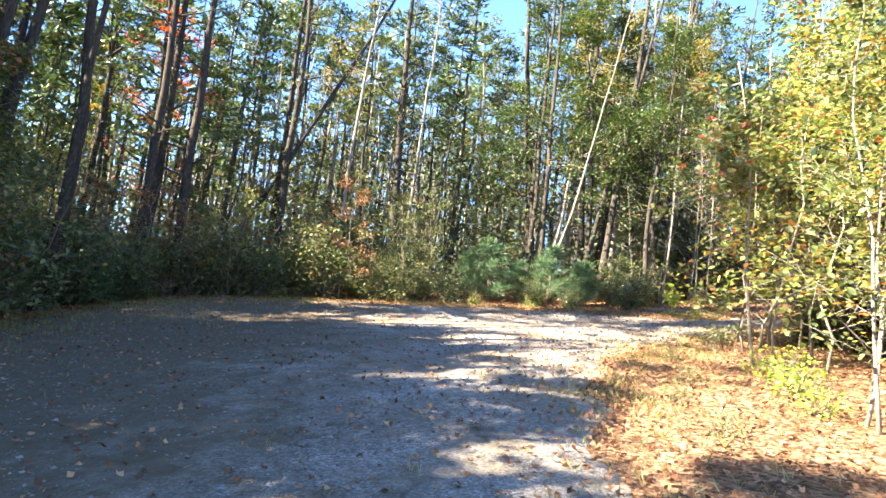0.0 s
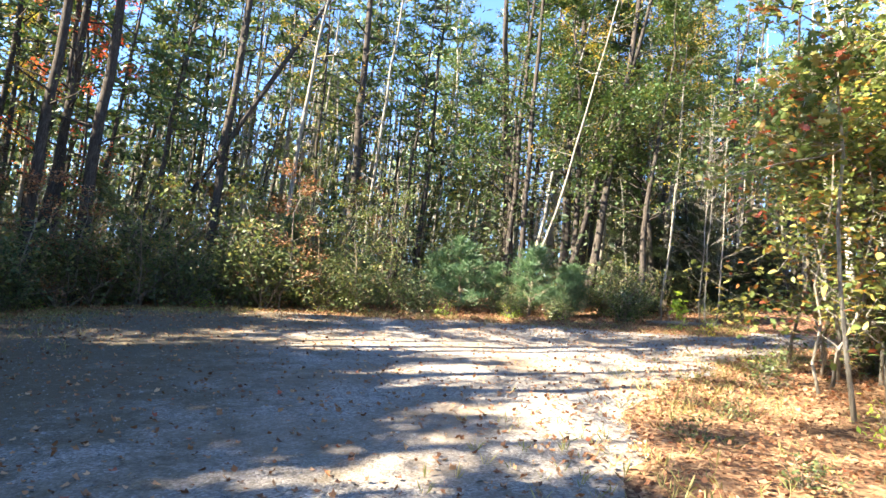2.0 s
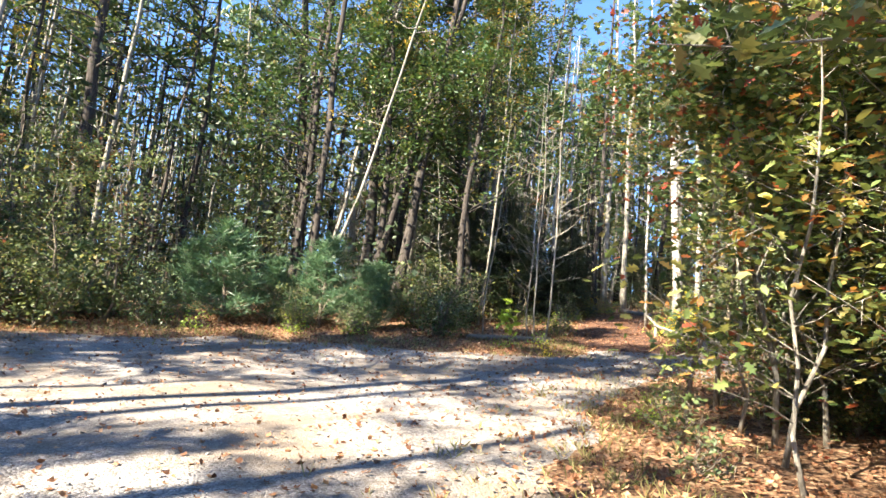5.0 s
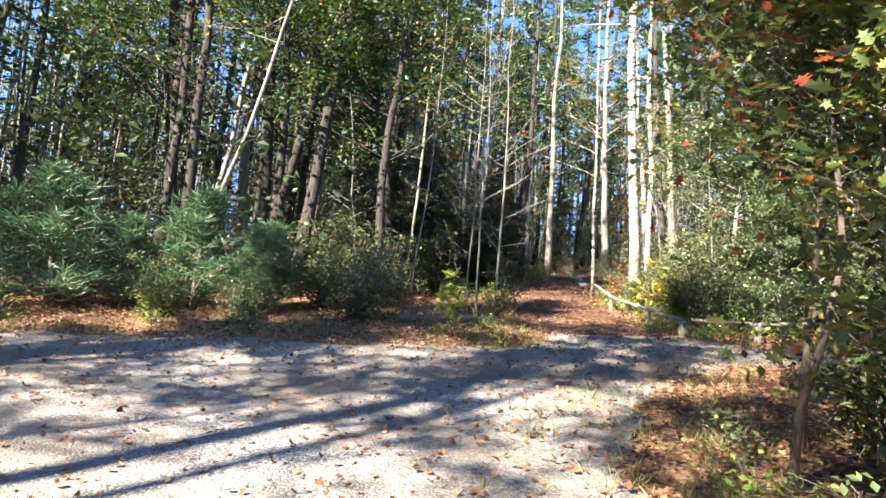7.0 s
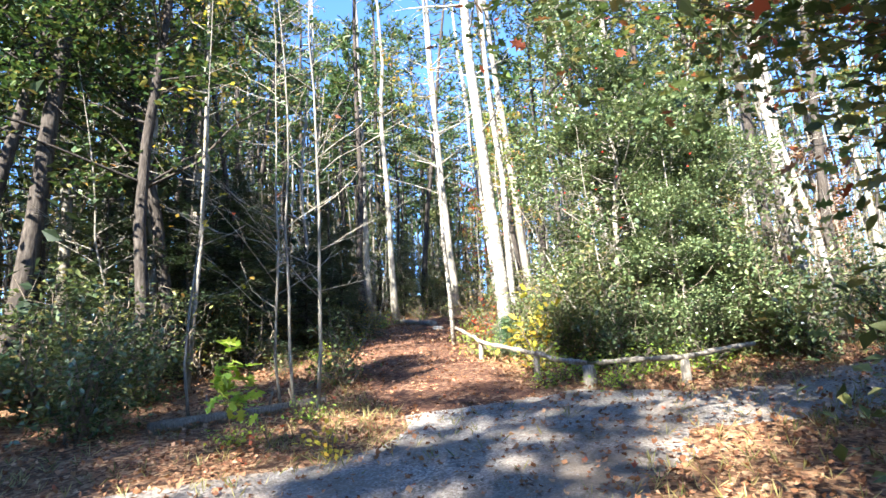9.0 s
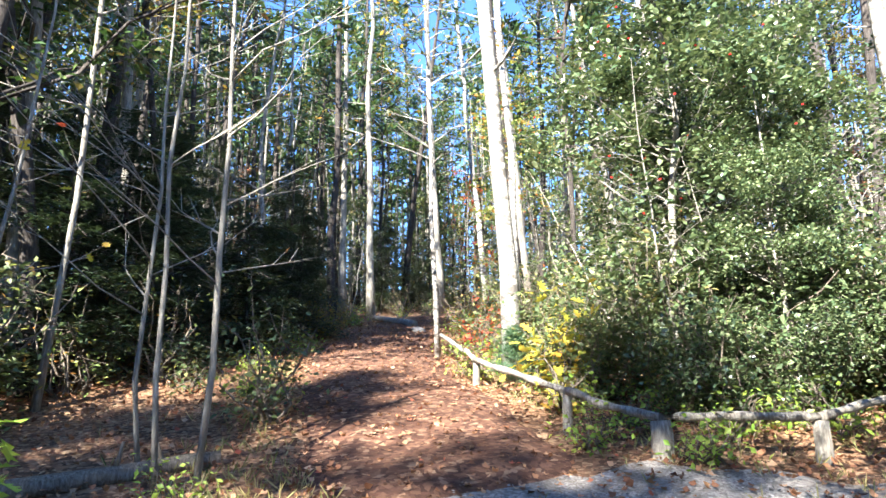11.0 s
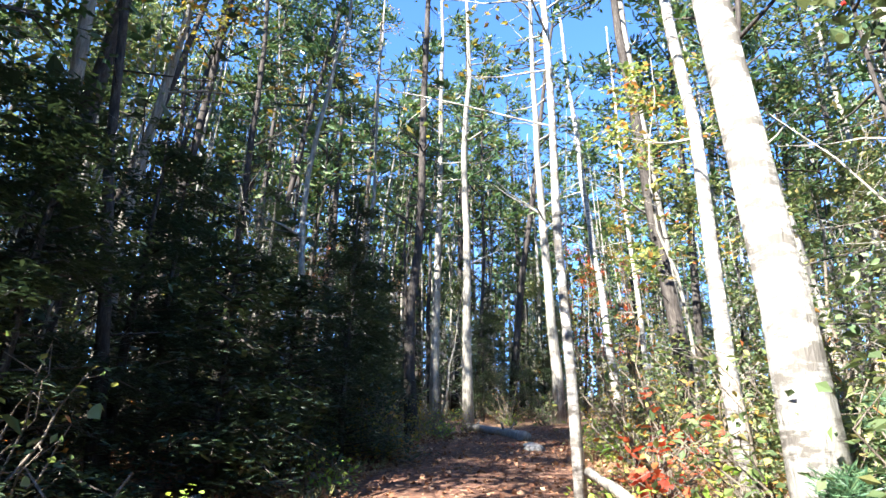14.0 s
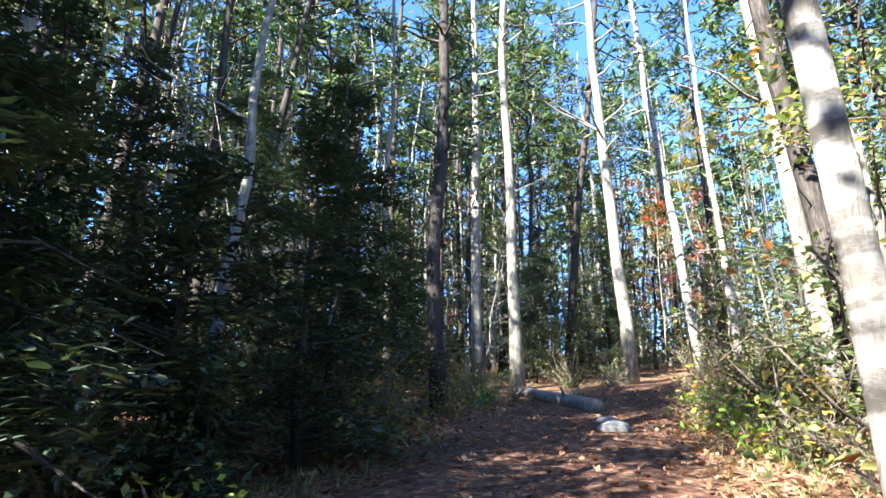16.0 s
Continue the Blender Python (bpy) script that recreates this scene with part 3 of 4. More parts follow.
def white_tree(tall, radius, top, label, seed, limbs=14, bark=WHITE_BARK, fork=None, leaf=0, mat=GOLD_LEAVES, name="white_barked_tree", reach=1.6, crook=0.18):
    """A pale slender trunk with thin bare limbs; top is the drift of its tip."""
    r = np.random.default_rng(seed)
    ob = thing(name, label, "tree", "pale trunks beside the trail")
    wood, arms = Geo(), Geo()
    line = bent((0, 0, 0), (top[0], top[1], tall), crook, 14, r)
    wood.tube(line, [radius * (1.35 if i == 0 else 1.08 if i == 1 else 1.0) * (1 - 0.72 * i / 13) for i in range(14)], 10)
    ends, single = [], name == "white_barked_tree"
    limbs_made = []
    if fork:
        p = along(line, fork)
        limb = bent(p, p + np.array((0.5, -0.3, tall * (1 - fork) * 0.8)), 0.12, 7, r)
        wood.tube(limb, radius * np.linspace(0.55, 0.1, 7), 7, False)
    for i in range(limbs):
        arms = Geo() if single else arms
        limbs_made.append(arms)
        k = r.uniform(0.22, 0.96)
        p, a = along(line, k), r.uniform(0, 6.28)
        ln = reach * (1.2 - k) * r.uniform(0.5, 1.2)
        tip = p + np.array((math.cos(a) * ln, math.sin(a) * ln, ln * r.uniform(0.1, 0.6)))
        limb = bent(p, tip, 0.1 * ln, 5, r)
        arms.tube(limb, np.linspace(radius * 0.2 + 0.004, 0.003, 5), 4, False)
        for j in range(4):
            q = along(limb, r.uniform(0.3, 0.95))
            b = q + (tip - p) * 0.25 + r.normal(0, 0.16, 3) * ln
            arms.tube([q, b], [0.005, 0.002], 3, False)
            ends.append(b)
    part("trunk", wood, bark, ob, smooth=True)
    for arm in (limbs_made if single else limbs_made[:1]):
        tagged(part("branch" if single else "branchwork", arm, bark, ob, smooth=True), kind="" if single else "stuff")
    if leaf:
        g = Geo()
        for b in ends:
            leaves(g, cloud(b, 0.35, leaf, r), 0.09, DIAMOND, 0.7, r)
        part("leaves", g, mat, ob)
    return ob


lone(white_tree(15, 0.039, (-0.35, 0.2), "slender pale birch at the end of a rail fence", 3, 22, leaf=6, crook=0.07), 14.82, 22.06)
lone(white_tree(19, 0.115, (-0.7, 0.5), "sunlit white-barked tree with a forked trunk behind the fence", 4, 16, fork=0.33, crook=0.1), 14.2, 20.2)
lone(white_tree(16, 0.075, (-0.25, 0.15), "straight sunlit white-barked tree beside the trail", 5, 12), 16.4, 21.6)
lone(white_tree(19, 0.15, (-1.6, 0.2), "tall leaning grey-barked tree in the sun", 6, 16, GREY_BARK, reach=2.2), 23.5, 26.0)
lone(white_tree(20, 0.165, (-0.4, 0.2), "straight grey tree at the bend of the trail", 8, 24, GREY_BARK, reach=2.4), 25.7, 31.7)
lone(white_tree(20, 0.16, (-1.5, 0.6), "tall white-barked tree leaning over the trail", 9, 12), 30.0, 32.6)
lone(white_tree(17, 0.11, (-0.5, 0.0), "thin white-barked tree beyond the trail bend", 10, 12), 30.9, 31.9)
lone(white_tree(15, 0.1, (-0.4, 0.3), "pale twin trunk in the shrubs behind the fence", 13, 14), 16.9, 15.95)
lone(white_tree(12, 0.055, (-0.5, 0.5), "thin pale trunk leaning beside a twin", 14, 12), 17.3, 15.7)
lone(white_tree(17, 0.12, (0.2, 0.1), "grey trunk among sunlit shrubs", 16, 14, GREY_BARK), 20.5, 20.5)
lone(white_tree(12, 0.06, (1.3, 0.9), "thin grey tree leaning in the dark woods", 17, 10, GREY_BARK), 14.7, 27.3)
lone(white_tree(18, 0.12, (0.1, 0.1), "dark trunk beside the fallen log", 18, 18, PINE_BARK), 18.6, 29.4)
lone(white_tree(20, 0.16, (0.1, 0.3), "grey trunk with a sunlit patch of bark", 19, 18, GREY_BARK), 23.7, 35.2)
lone(white_tree(19, 0.14, (-0.1, 0.3), "straight trunk behind the fallen log", 20, 18, GREY_BARK), 22.6, 32.3)

# bare pale saplings left of the trail mouth
for x, y, tall, rad, ln, sd in ((9.76, 19.7, 7.5, 0.024, (0.3, 0.2), 21), (9.56, 19.85, 7.0, 0.02, (0.05, 0.2), 22), (9.6, 20.2, 6.5, 0.018, (0.1, 0.2), 23)):
    lone(bare_sapling(np.random.default_rng(sd), tall, rad, "bare grey sapling with thin branches in the sun", 30, GREY_BARK, ln, 1.5, (RED_LEAVES, 3, 0.09), True), x, y)
lone(bare_sapling(np.random.default_rng(25), 6.5, 0.018, "thin sapling with a few yellow leaves", 26, GREY_BARK, (0.3, 0.1), 0.7, (YELLOW_LEAVES, 45, 0.08), True), 8.7, 20.7)

# single trunks at the edge of the woods: place, drift of the tip, radius
DARK_TRUNKS = ((-0.9, 27.3, -0.6, 0.0, 0.21), (5.6, 27.9, -1.8, 0.3, 0.2), (7.6, 24.2, 1.35, -0.4, 0.15), (-5.7, 25.4, 0.0, 0.0, 0.17), (-8.3, 22.2, -0.4, -0.2, 0.2), (-9.7, 22.5, 0.0, 0.0, 0.17),
               (-8.9, 20.7, -0.4, -0.3, 0.17), (-8.2, 24.8, 7.8, 1.9, 0.13), (7.2, 26.1, -0.1, 0.0, 0.18), (5.3, 24.8, -0.1, 0.0, 0.12), (4.9, 25.9, 0.3, 0.0, 0.12), (6.7, 24.5, 3.4, -1.3, 0.11),
               (8.9, 26.4, 3.4, -1.1, 0.11), (15.5, 32.3, 0.0, 0.0, 0.1), (13.9, 32.5, 1.0, -0.1, 0.13), (11.7, 30.4, 3.5, 0.3, 0.09), (16.1, 33.3, 2.3, -0.7, 0.11), (15.0, 33.4, -1.6, 0.2, 0.07))
PALE_TRUNKS = ((-0.4, 26.3, 0.4, 0.0, 0.085), (-3.2, 25.0, 0.7, 0.1, 0.1), (9.8, 24.4, -0.5, 0.2, 0.09), (5.7, 25.5, 2.0, -0.5, 0.07), (5.0, 22.9, 3.0, -0.7, 0.045), (9.7, 25.5, -0.4, 0.2, 0.07),
               (9.7, 23.0, 0.4, -0.2, 0.035), (20.1, 33.8, -0.1, 0.0, 0.085))
for i, (x, y, dx, dy, r) in enumerate(DARK_TRUNKS):
    lone(white_tree(18, r, (dx, dy), "dark trunk leaning across the woods" if abs(dx) > 3 else "tall dark trunk at the edge of the woods", 200 + i, 20, PINE_BARK, None, 5, GREEN_LEAVES, "forest_tree", 2.6), x, y)
for i, (x, y, dx, dy, r) in enumerate(PALE_TRUNKS):
    lone(white_tree(15, r, (dx, dy), "slender pale trunk at the edge of the woods", 240 + i, 18, GREY_BARK, None, 5, GOLD_LEAVES, "forest_tree", 2.0), x, y)

hero += [(14, 17.5), (15.5, 18.5), (17, 17), (16.5, 20), (15.8, 21.5), (17.5, 18.8), (18, 22), (16, 23.5)]
open_side = [(x, y) for x in np.arange(8.2, 12.6, 0.6) for y in np.arange(18.6, 22.6, 0.6)]

# forest pines and broadleaf trees, a few of each built and then repeated
pines = [pine(rng, rng.uniform(17, 22), rng.uniform(0.11, 0.19), rng.uniform(0.42, 0.6), 520, label="tall straight pine with a dark bare trunk") for _ in range(6)]
high = [pine(rng, rng.uniform(19, 20.5), rng.uniform(0.14, 0.18), 0.66, 620, label="tall pine with a bare trunk and a high crown", reach=2.4) for _ in range(2)]
thin = [pine(rng, rng.uniform(11, 15), rng.uniform(0.05, 0.08), rng.uniform(0.35, 0.5), 360, label="thin young pine with a dark trunk in dense woods", reach=1.5) for _ in range(3)]
broad = [broadleaf(rng, rng.uniform(13, 17), rng.uniform(0.1, 0.15), rng.uniform(0.25, 0.4), 3000, 0.115, b, m, l)
         for b, m, l in ((GREY_BARK, GREEN_LEAVES, "grey-barked tree with sparse green leaves"), (GREY_BARK, GOLD_LEAVES, "grey-barked tree with golden autumn leaves"),
                         (PINE_BARK, GREEN_LEAVES, "dark-barked tree with green leaves"), (GREY_BARK, MAPLE_LEAVES, "tree with green and yellow autumn leaves"))]
under = [broadleaf(rng, rng.uniform(5, 8.5), rng.uniform(0.03, 0.05), 0.08, 1700, 0.125, b, m, l, 1.7, DIAMOND, 28, "understory_tree", "understory trees")
         for b, m, l in ((GREY_BARK, GREEN_LEAVES, "small grey understory tree with green leaves"), (TWIG_BARK, GREEN_LEAVES, "small understory tree with dark green leaves"),
                         (GREY_BARK, MAPLE_LEAVES, "small understory tree with yellowing leaves"), (GREY_BARK, DEAD_LEAVES, "small understory tree with withered brown autumn leaves"))]
dead = [bare_sapling(rng, rng.uniform(5, 8), 0.03, "thin bare grey sapling standing in the woods", 26, GREY_BARK, (rng.normal(0, 0.5), rng.normal(0, 0.5)), 1.5) for _ in range(3)]
red_tree = broadleaf(rng, 13, 0.11, 0.3, 1500, 0.15, PINE_BARK, RED_LEAVES, "tree with red autumn leaves deep in the woods")
for o in pines + high + thin + broad + under + dead + [red_tree]:
    o.matrix_basis = HIDDEN
made = []


def stand(models, places, sizes=(0.85, 1.15), lean=2.5):
    for x, y in places:
        o = models[int(rng.integers(len(models)))]
        copied(o, x, y, rng.uniform(0, 360), rng.uniform(*sizes), (rng.normal(0, lean), rng.normal(0, lean)))
        made.append((x, y))


AHEAD = (-26, 3, 40, 52)
stand(high, [(-9.0, 12.3), (-10.9, 9.0), (-9.4, 8.2), (-10.5, 15.7), (-9.3, 16.5), (-12.6, 15.9), (-14.6, 15.1), (-10.6, 11.2)], (0.92, 1.06), 1)
# broadleaf and understory belts added out of view to shade the gravel
stand(broad, [(-9.2, 6.6), (-10.4, 5.4), (-9.3, 4.2), (-11.3, 3.6), (-9.8, 2.6), (-9.1, 1.2), (-11.0, 1.0), (-9.6, -0.4), (-10.2, 7.4), (-8.9, 8.8), (-9.0, 5.4), (-9.0, 2.9), (-8.9, -1.6), (-9.2, 10.6)], (0.58, 0.72), 2)
stand(under, spots(58, (-12.0, -3, -8.5, 12.6), 0.3, 4, 0.6, np.random.default_rng(5), None, False), (0.85, 1.1), 3)
stand(pines, spots(10, (-22, 13, -8.5, 16), 0.5, 14, 1.8, np.random.default_rng(6), None, False), (0.8, 0.92), 2)
stand(pines, spots(95, AHEAD, 1.6, 22, 2.5, rng, hero))
stand(broad, spots(34, AHEAD, 1.5, 20, 2.3, rng, hero + made))
stand(thin, spots(70, AHEAD, 1.4, 16, 1.4, rng, hero + made + open_side))
stand(under[:2] + under, spots(130, AHEAD, 1.8, 17, 1.5, rng, hero + open_side + [(x, y) for x in np.arange(11, 18, 1.2) for y in np.arange(22.5, 29, 1.2)]), (0.6, 1.15), 4)
stand(under, spots(26, (-13, 10, 1, 27), 0.9, 3.5, 1.1, rng, None, False), (0.5, 0.75), 4)
stand(dead, spots(150, AHEAD, 0.9, 16, 0.9, rng, hero + open_side + [(x, y) for x in np.arange(12.6, 18, 0.7) for y in np.arange(17, 24, 0.7)]), (0.6, 1.3), 6)
stand(pines, spots(46, (-26, -16, 26, 9), 1.5, 18, 2.8, rng, made))
stand(broad, spots(14, (-26, -16, 30, 8), 2.0, 18, 3.0, rng, made))
# dense leafy trees added, mostly unseen, to shade the near gravel, lane and trail
shade = [broadleaf(np.random.default_rng(420 + i), t, 0.13, f, 8000, 0.15, GREY_BARK, m, l, r, DIAMOND, 40)
         for i, (t, f, m, l, r) in enumerate(((11, 0.12, GREEN_LEAVES, "dense green tree added to shade the gravel", 2.6), (9, 0.1, GREEN_LEAVES, "low dense green-leaved tree added to shade the gravel", 2.4), (12, 0.2, MAPLE_LEAVES, "dense tree with green and yellow leaves", 2.6)))]
lane_oak = broadleaf(np.random.default_rng(431), 7.5, 0.045, 0.42, 4200, 0.13, TWIG_BARK, OAK_LEAVES, "leaning oak with rust and green leaves beside the gravel lane", 3.4, LOBED, 34, group="lane oaks")
shade.append(lane_oak)
shade.append(broadleaf(np.random.default_rng(433), 13, 0.12, 0.26, 9000, 0.125, PINE_BARK, PINE_NEEDLES, "tall dark-barked tree with a dense green crown", 2.7, DIAMOND, 40))
for o in shade:
    o.matrix_basis = HIDDEN
gen = np.random.default_rng(17)
for x, y in ((-10.6, -5.5), (-10.2, -2.2), (-12.0, -0.4), (-10.3, 0.6), (-11.8, 2.4), (-10.2, 3.6), (-11.3, 5.2), (-10.7, 6.9), (-11.2, 8.1)):
    copied(shade[int(gen.integers(2))], x, y, gen.uniform(0, 360), gen.uniform(0.85, 1.05), (gen.normal(0, 2), gen.normal(0, 2)))
# unseen rows, with heights set by how far their shadows should reach
for x, c in itertools.product((-13.0, -15.6, -18.2), (-4.0, -1.6, 0.8, 3.2, 5.6, 7.8, 9.6, 11.3, 12.6)):
    y = (c + 0.242 * x + gen.uniform(-0.5, 0.5)) / 0.97
    k = int(gen.integers(2))
    if (x, c) in ((-13.0, 3.2), (-15.6, 7.8), (-13.0, -1.6), (-18.2, 5.6), (-15.6, 3.2), (-13.0, 7.8), (-18.2, 9.6)):
        continue
    tall = ((2.3 if c < 10.5 else 2.0 if c < 12 else 0.8) - x) * 0.867 - 0.5
    copied(shade[k], x + gen.uniform(-0.7, 0.7), y, gen.uniform(0, 360), tall / (11, 9)[k], (gen.normal(0, 2), gen.normal(0, 2)))
# more unseen trees, added to darken the shrubs along the lot's left edge
for x, c in ((-14, 18.2), (-14.6, 20.0), (-14, 21.8), (-15, 23.6), (-17, 19.0), (-17, 21.0), (-17, 23.0), (-13.6, 16.8)):
    copied(shade[0], x, (c + 0.242 * x) / 0.97, gen.uniform(0, 360), (-2.5 - x) * 0.078)
for x, y, k, s in ((7.3, 13.1, 3, 0.66), (8.2, 13.5, 3, 0.72), (9.3, 13.6, 3, 0.75), (10.6, 13.8, 3, 0.75), (11.9, 13.9, 3, 0.75), (9.4, 11.6, 1, 0.55), (10.8, 11.8, 0, 0.6), (12.4, 12.0, 1, 0.6),
                   (-9.6, 9.0, 1, 0.85), (-9.5, 10.3, 1, 0.8), (-9.7, 11.5, 1, 1.0), (-9.6, 12.5, 1, 0.75), (8.9, 22.9, 4, 0.9), (9.9, 24.0, 4, 1.0), (7.3, 24.6, 4, 1.05), (8.4, 26.4, 4, 1.0), (5.2, 26.4, 4, 1.1)):
    copied(shade[k], x, y, 83 * x, s, (gen.normal(0, 2), gen.normal(0, 2)))
for x, y, s in ((9.2, 27.5, 1.05), (11.2, 26.0, 0.95), (7.4, 28.5, 1.1), (12.8, 29.0, 1.0)):
    copied(broad[1], x, y, 70 * x, s)
for x, y, s in ((-11.5, 26, 1.0), (33, 36.5, 0.6), (34.5, 35.0, 0.55)):
    copied(red_tree, x, y, 40 * x, s)

# the far woods close the view
far = thing("far_woods", "distant dense pine woods with dark trunks", "woods")
far["kind"] = "stuff"
fw, fl, fu = Geo(), Geo(), Geo()
for i in range(800):
    a = rng.uniform(0, 6.28)
    d = rng.uniform(24, 70) if i < 560 else rng.uniform(60, 110)
    a = a if i < 560 else rng.uniform(0.2, 2.6)
    x, y = 8 + math.cos(a) * d, 18 + math.sin(a) * d
    if woods(x, y) < 12:
        continue
    z, t = float(height(x, y)), rng.uniform(13, 20)
    fw.tube([(x, y, z - 0.1), (x + rng.normal(0, 0.3), y + rng.normal(0, 0.3), z + t)], [rng.uniform(0.08, 0.17), 0.03], 5, False)
    c = np.concatenate([cloud((x, y, z + t * q), 1.9 * (1.15 - q) + 0.5, 12, rng, 0.4) for q in (0.45, 0.6, 0.74, 0.86, 0.97)])
    needles(fl, c, 0.75, 4, 0.14, rng)
    for q in (0.6, 2.2, 4.0, 6.0):
        leaves(fu, cloud((x + rng.normal(0, 1.2), y + rng.normal(0, 1.2), z + q), 1.9, 20, rng, 0.7), 0.48, DIAMOND, 0.7, rng)
for i in range(420):
    x, y = rng.uniform(-32, 52), rng.uniform(24, 60)
    if woods(x, y) < 5.5 or (x - 14) ** 2 + (y - 22) ** 2 < 120:
        continue
    z = float(height(x, y))
    for q in (0.4, 1.4, 2.6, 4.2):
        leaves(fu, cloud((x + rng.normal(0, 0.9), y + rng.normal(0, 0.9), z + q), 1.3, 18, rng, 0.7), 0.3, DIAMOND, 0.7, rng)
for i in range(230):
    x, y = rng.uniform(-30, 13), rng.uniform(23.5, 40)
    if woods(x, y) < 3.5:
        continue
    z = float(height(x, y))
    for q in (0.6, 1.8, 3.2, 5.0, 7.2):
        leaves(fu, cloud((x + rng.normal(0, 0.8), y + rng.normal(0, 0.8), z + q), 1.2, 18, rng, 0.7), 0.24, DIAMOND, 0.7, rng)
ft, fg = Geo(), Geo()
for i in range(900):
    a, d = rng.uniform(0.0, 2.5), rng.uniform(17, 58)
    x, y = 9 + math.cos(a) * d, 17 + math.sin(a) * d
    if woods(x, y) < 7:
        continue
    z, t = float(height(x, y)), rng.uniform(8, 17)
    ft.tube([(x, y, z - 0.1), (x + rng.normal(0, 0.25), y + rng.normal(0, 0.25), z + t * 0.5), (x + rng.normal(0, 0.5), y + rng.normal(0, 0.5), z + t)], [rng.uniform(0.04, 0.1), 0.045, 0.012], 5, False)
    for q in rng.uniform(0.08, 0.98, 6):
        leaves(fg, cloud((x + rng.normal(0, 0.7), y + rng.normal(0, 0.7), z + t * q), 1.0, 16, rng, 0.5), 0.2, DIAMOND, 0.7, rng)
part("thin_trunks", ft, GREY_BARK, far, smooth=True)
part("foliage", fg, GREEN_LEAVES, far)
part("trunks", fw, PINE_BARK, far, smooth=True)
part("canopy", fl, PINE_NEEDLES, far)
part("undergrowth", fu, HEMLOCK_NEEDLES, far)

# ---- shrubs and young conifers ----
young = [young_pine(rng, rng.uniform(1.6, 2.1), rng.uniform(0.8, 1.0), 900, YOUNG_NEEDLES, "bushy young pine with blue-green needles at the gravel edge") for _ in range(3)]
hemlock = [hemlock_tree(np.random.default_rng(410 + i), t, w, c, "dark shaded hemlock with drooping boughs") for i, (t, w, c) in enumerate(((4.6, 1.5, 620), (5.8, 1.9, 850), (2.4, 1.1, 360)))]
shrubs = [bush(rng, rng.uniform(1.7, 2.6), rng.uniform(0.9, 1.3), 1500, 0.09, GREEN_LEAVES, "dense green shrub at the edge of the woods") for _ in range(3)]
twiggy = [bush(rng, rng.uniform(1.2, 2.0), rng.uniform(0.6, 0.9), 260, 0.07, MAPLE_LEAVES, "twiggy undergrowth with few yellowing leaves", stems=13) for _ in range(2)]
low = [bush(rng, 0.5, 0.45, 180, 0.075, LIME_LEAVES, "low yellow-green weeds at the gravel edge", stems=10, name="weeds", group="roadside weeds", category="weeds"),
       bush(rng, 0.6, 0.5, 190, 0.085, GREEN_LEAVES, "low green weeds in fallen leaves", stems=10, name="weeds", group="roadside weeds", category="weeds")]
for o in young + hemlock + shrubs + twiggy + low:
    o.matrix_basis = HIDDEN
for i, (x, y, s) in enumerate(((3.0, 22.9, 1.35), (2.2, 23.4, 1.0), (4.1, 22.9, 1.0), (5.2, 22.5, 1.25), (6.1, 22.0, 0.8), (6.5, 22.4, 1.0), (-2.6, 24.6, 1.7), (-0.2, 23.6, 0.9))):
    copied(young[i % 3], x, y, 67 * i, s)
for i, (x, y, s) in enumerate(((-8.8, 13.2, 0.8), (-9.3, 15.2, 0.9), (-9.0, 17.4, 1.0), (-8.8, 19.4, 0.8), (-9.8, 11.0, 0.9), (-10.6, 16.6, 1.1))):
    copied(young[i % 3], x, y, 50 * i, s * 1.2)
stand(shrubs, spots(75, (-14, 8, 9.5, 28), 0.7, 4.5, 1.0, rng, open_side), (0.7, 1.15), 3)
stand(shrubs, spots(40, (-13, 9, -1, 27), 0.7, 3.5, 1.0, rng, None, False), (1.2, 1.8), 3)
# taller shrubs added out of view, shading the left side of the lot
stand(shrubs, spots(16, (-10.5, 1, -8.5, 12.5), 0.3, 2, 0.7, rng, None, False), (1.5, 1.9), 3)
stand(twiggy, spots(50, (-10, 12, 12, 30), 0.6, 5, 0.8, rng, open_side), (0.7, 1.3), 4)
stand(shrubs, spots(34, (12.5, 12, 34, 32), 0.9, 9, 1.4, rng), (0.6, 1.1), 3)
stand(twiggy, spots(40, (14, 19, 32, 34), 0.4, 6, 0.9, rng), (0.6, 1.1), 4)
gold_shrub = bush(rng, 1.0, 0.8, 420, 0.085, GOLD_LEAVES, "sunlit golden undergrowth beside the trail", stems=14)
gold_shrub.matrix_basis = HIDDEN
stand([gold_shrub], spots(26, (15.5, 20, 30, 31), 0.35, 4, 0.9, rng), (0.6, 1.1), 4)
stand(low, spots(70, (-9, 3, 34, 32), 0.15, 1.6, 0.6, rng), (0.5, 1.2), 4)
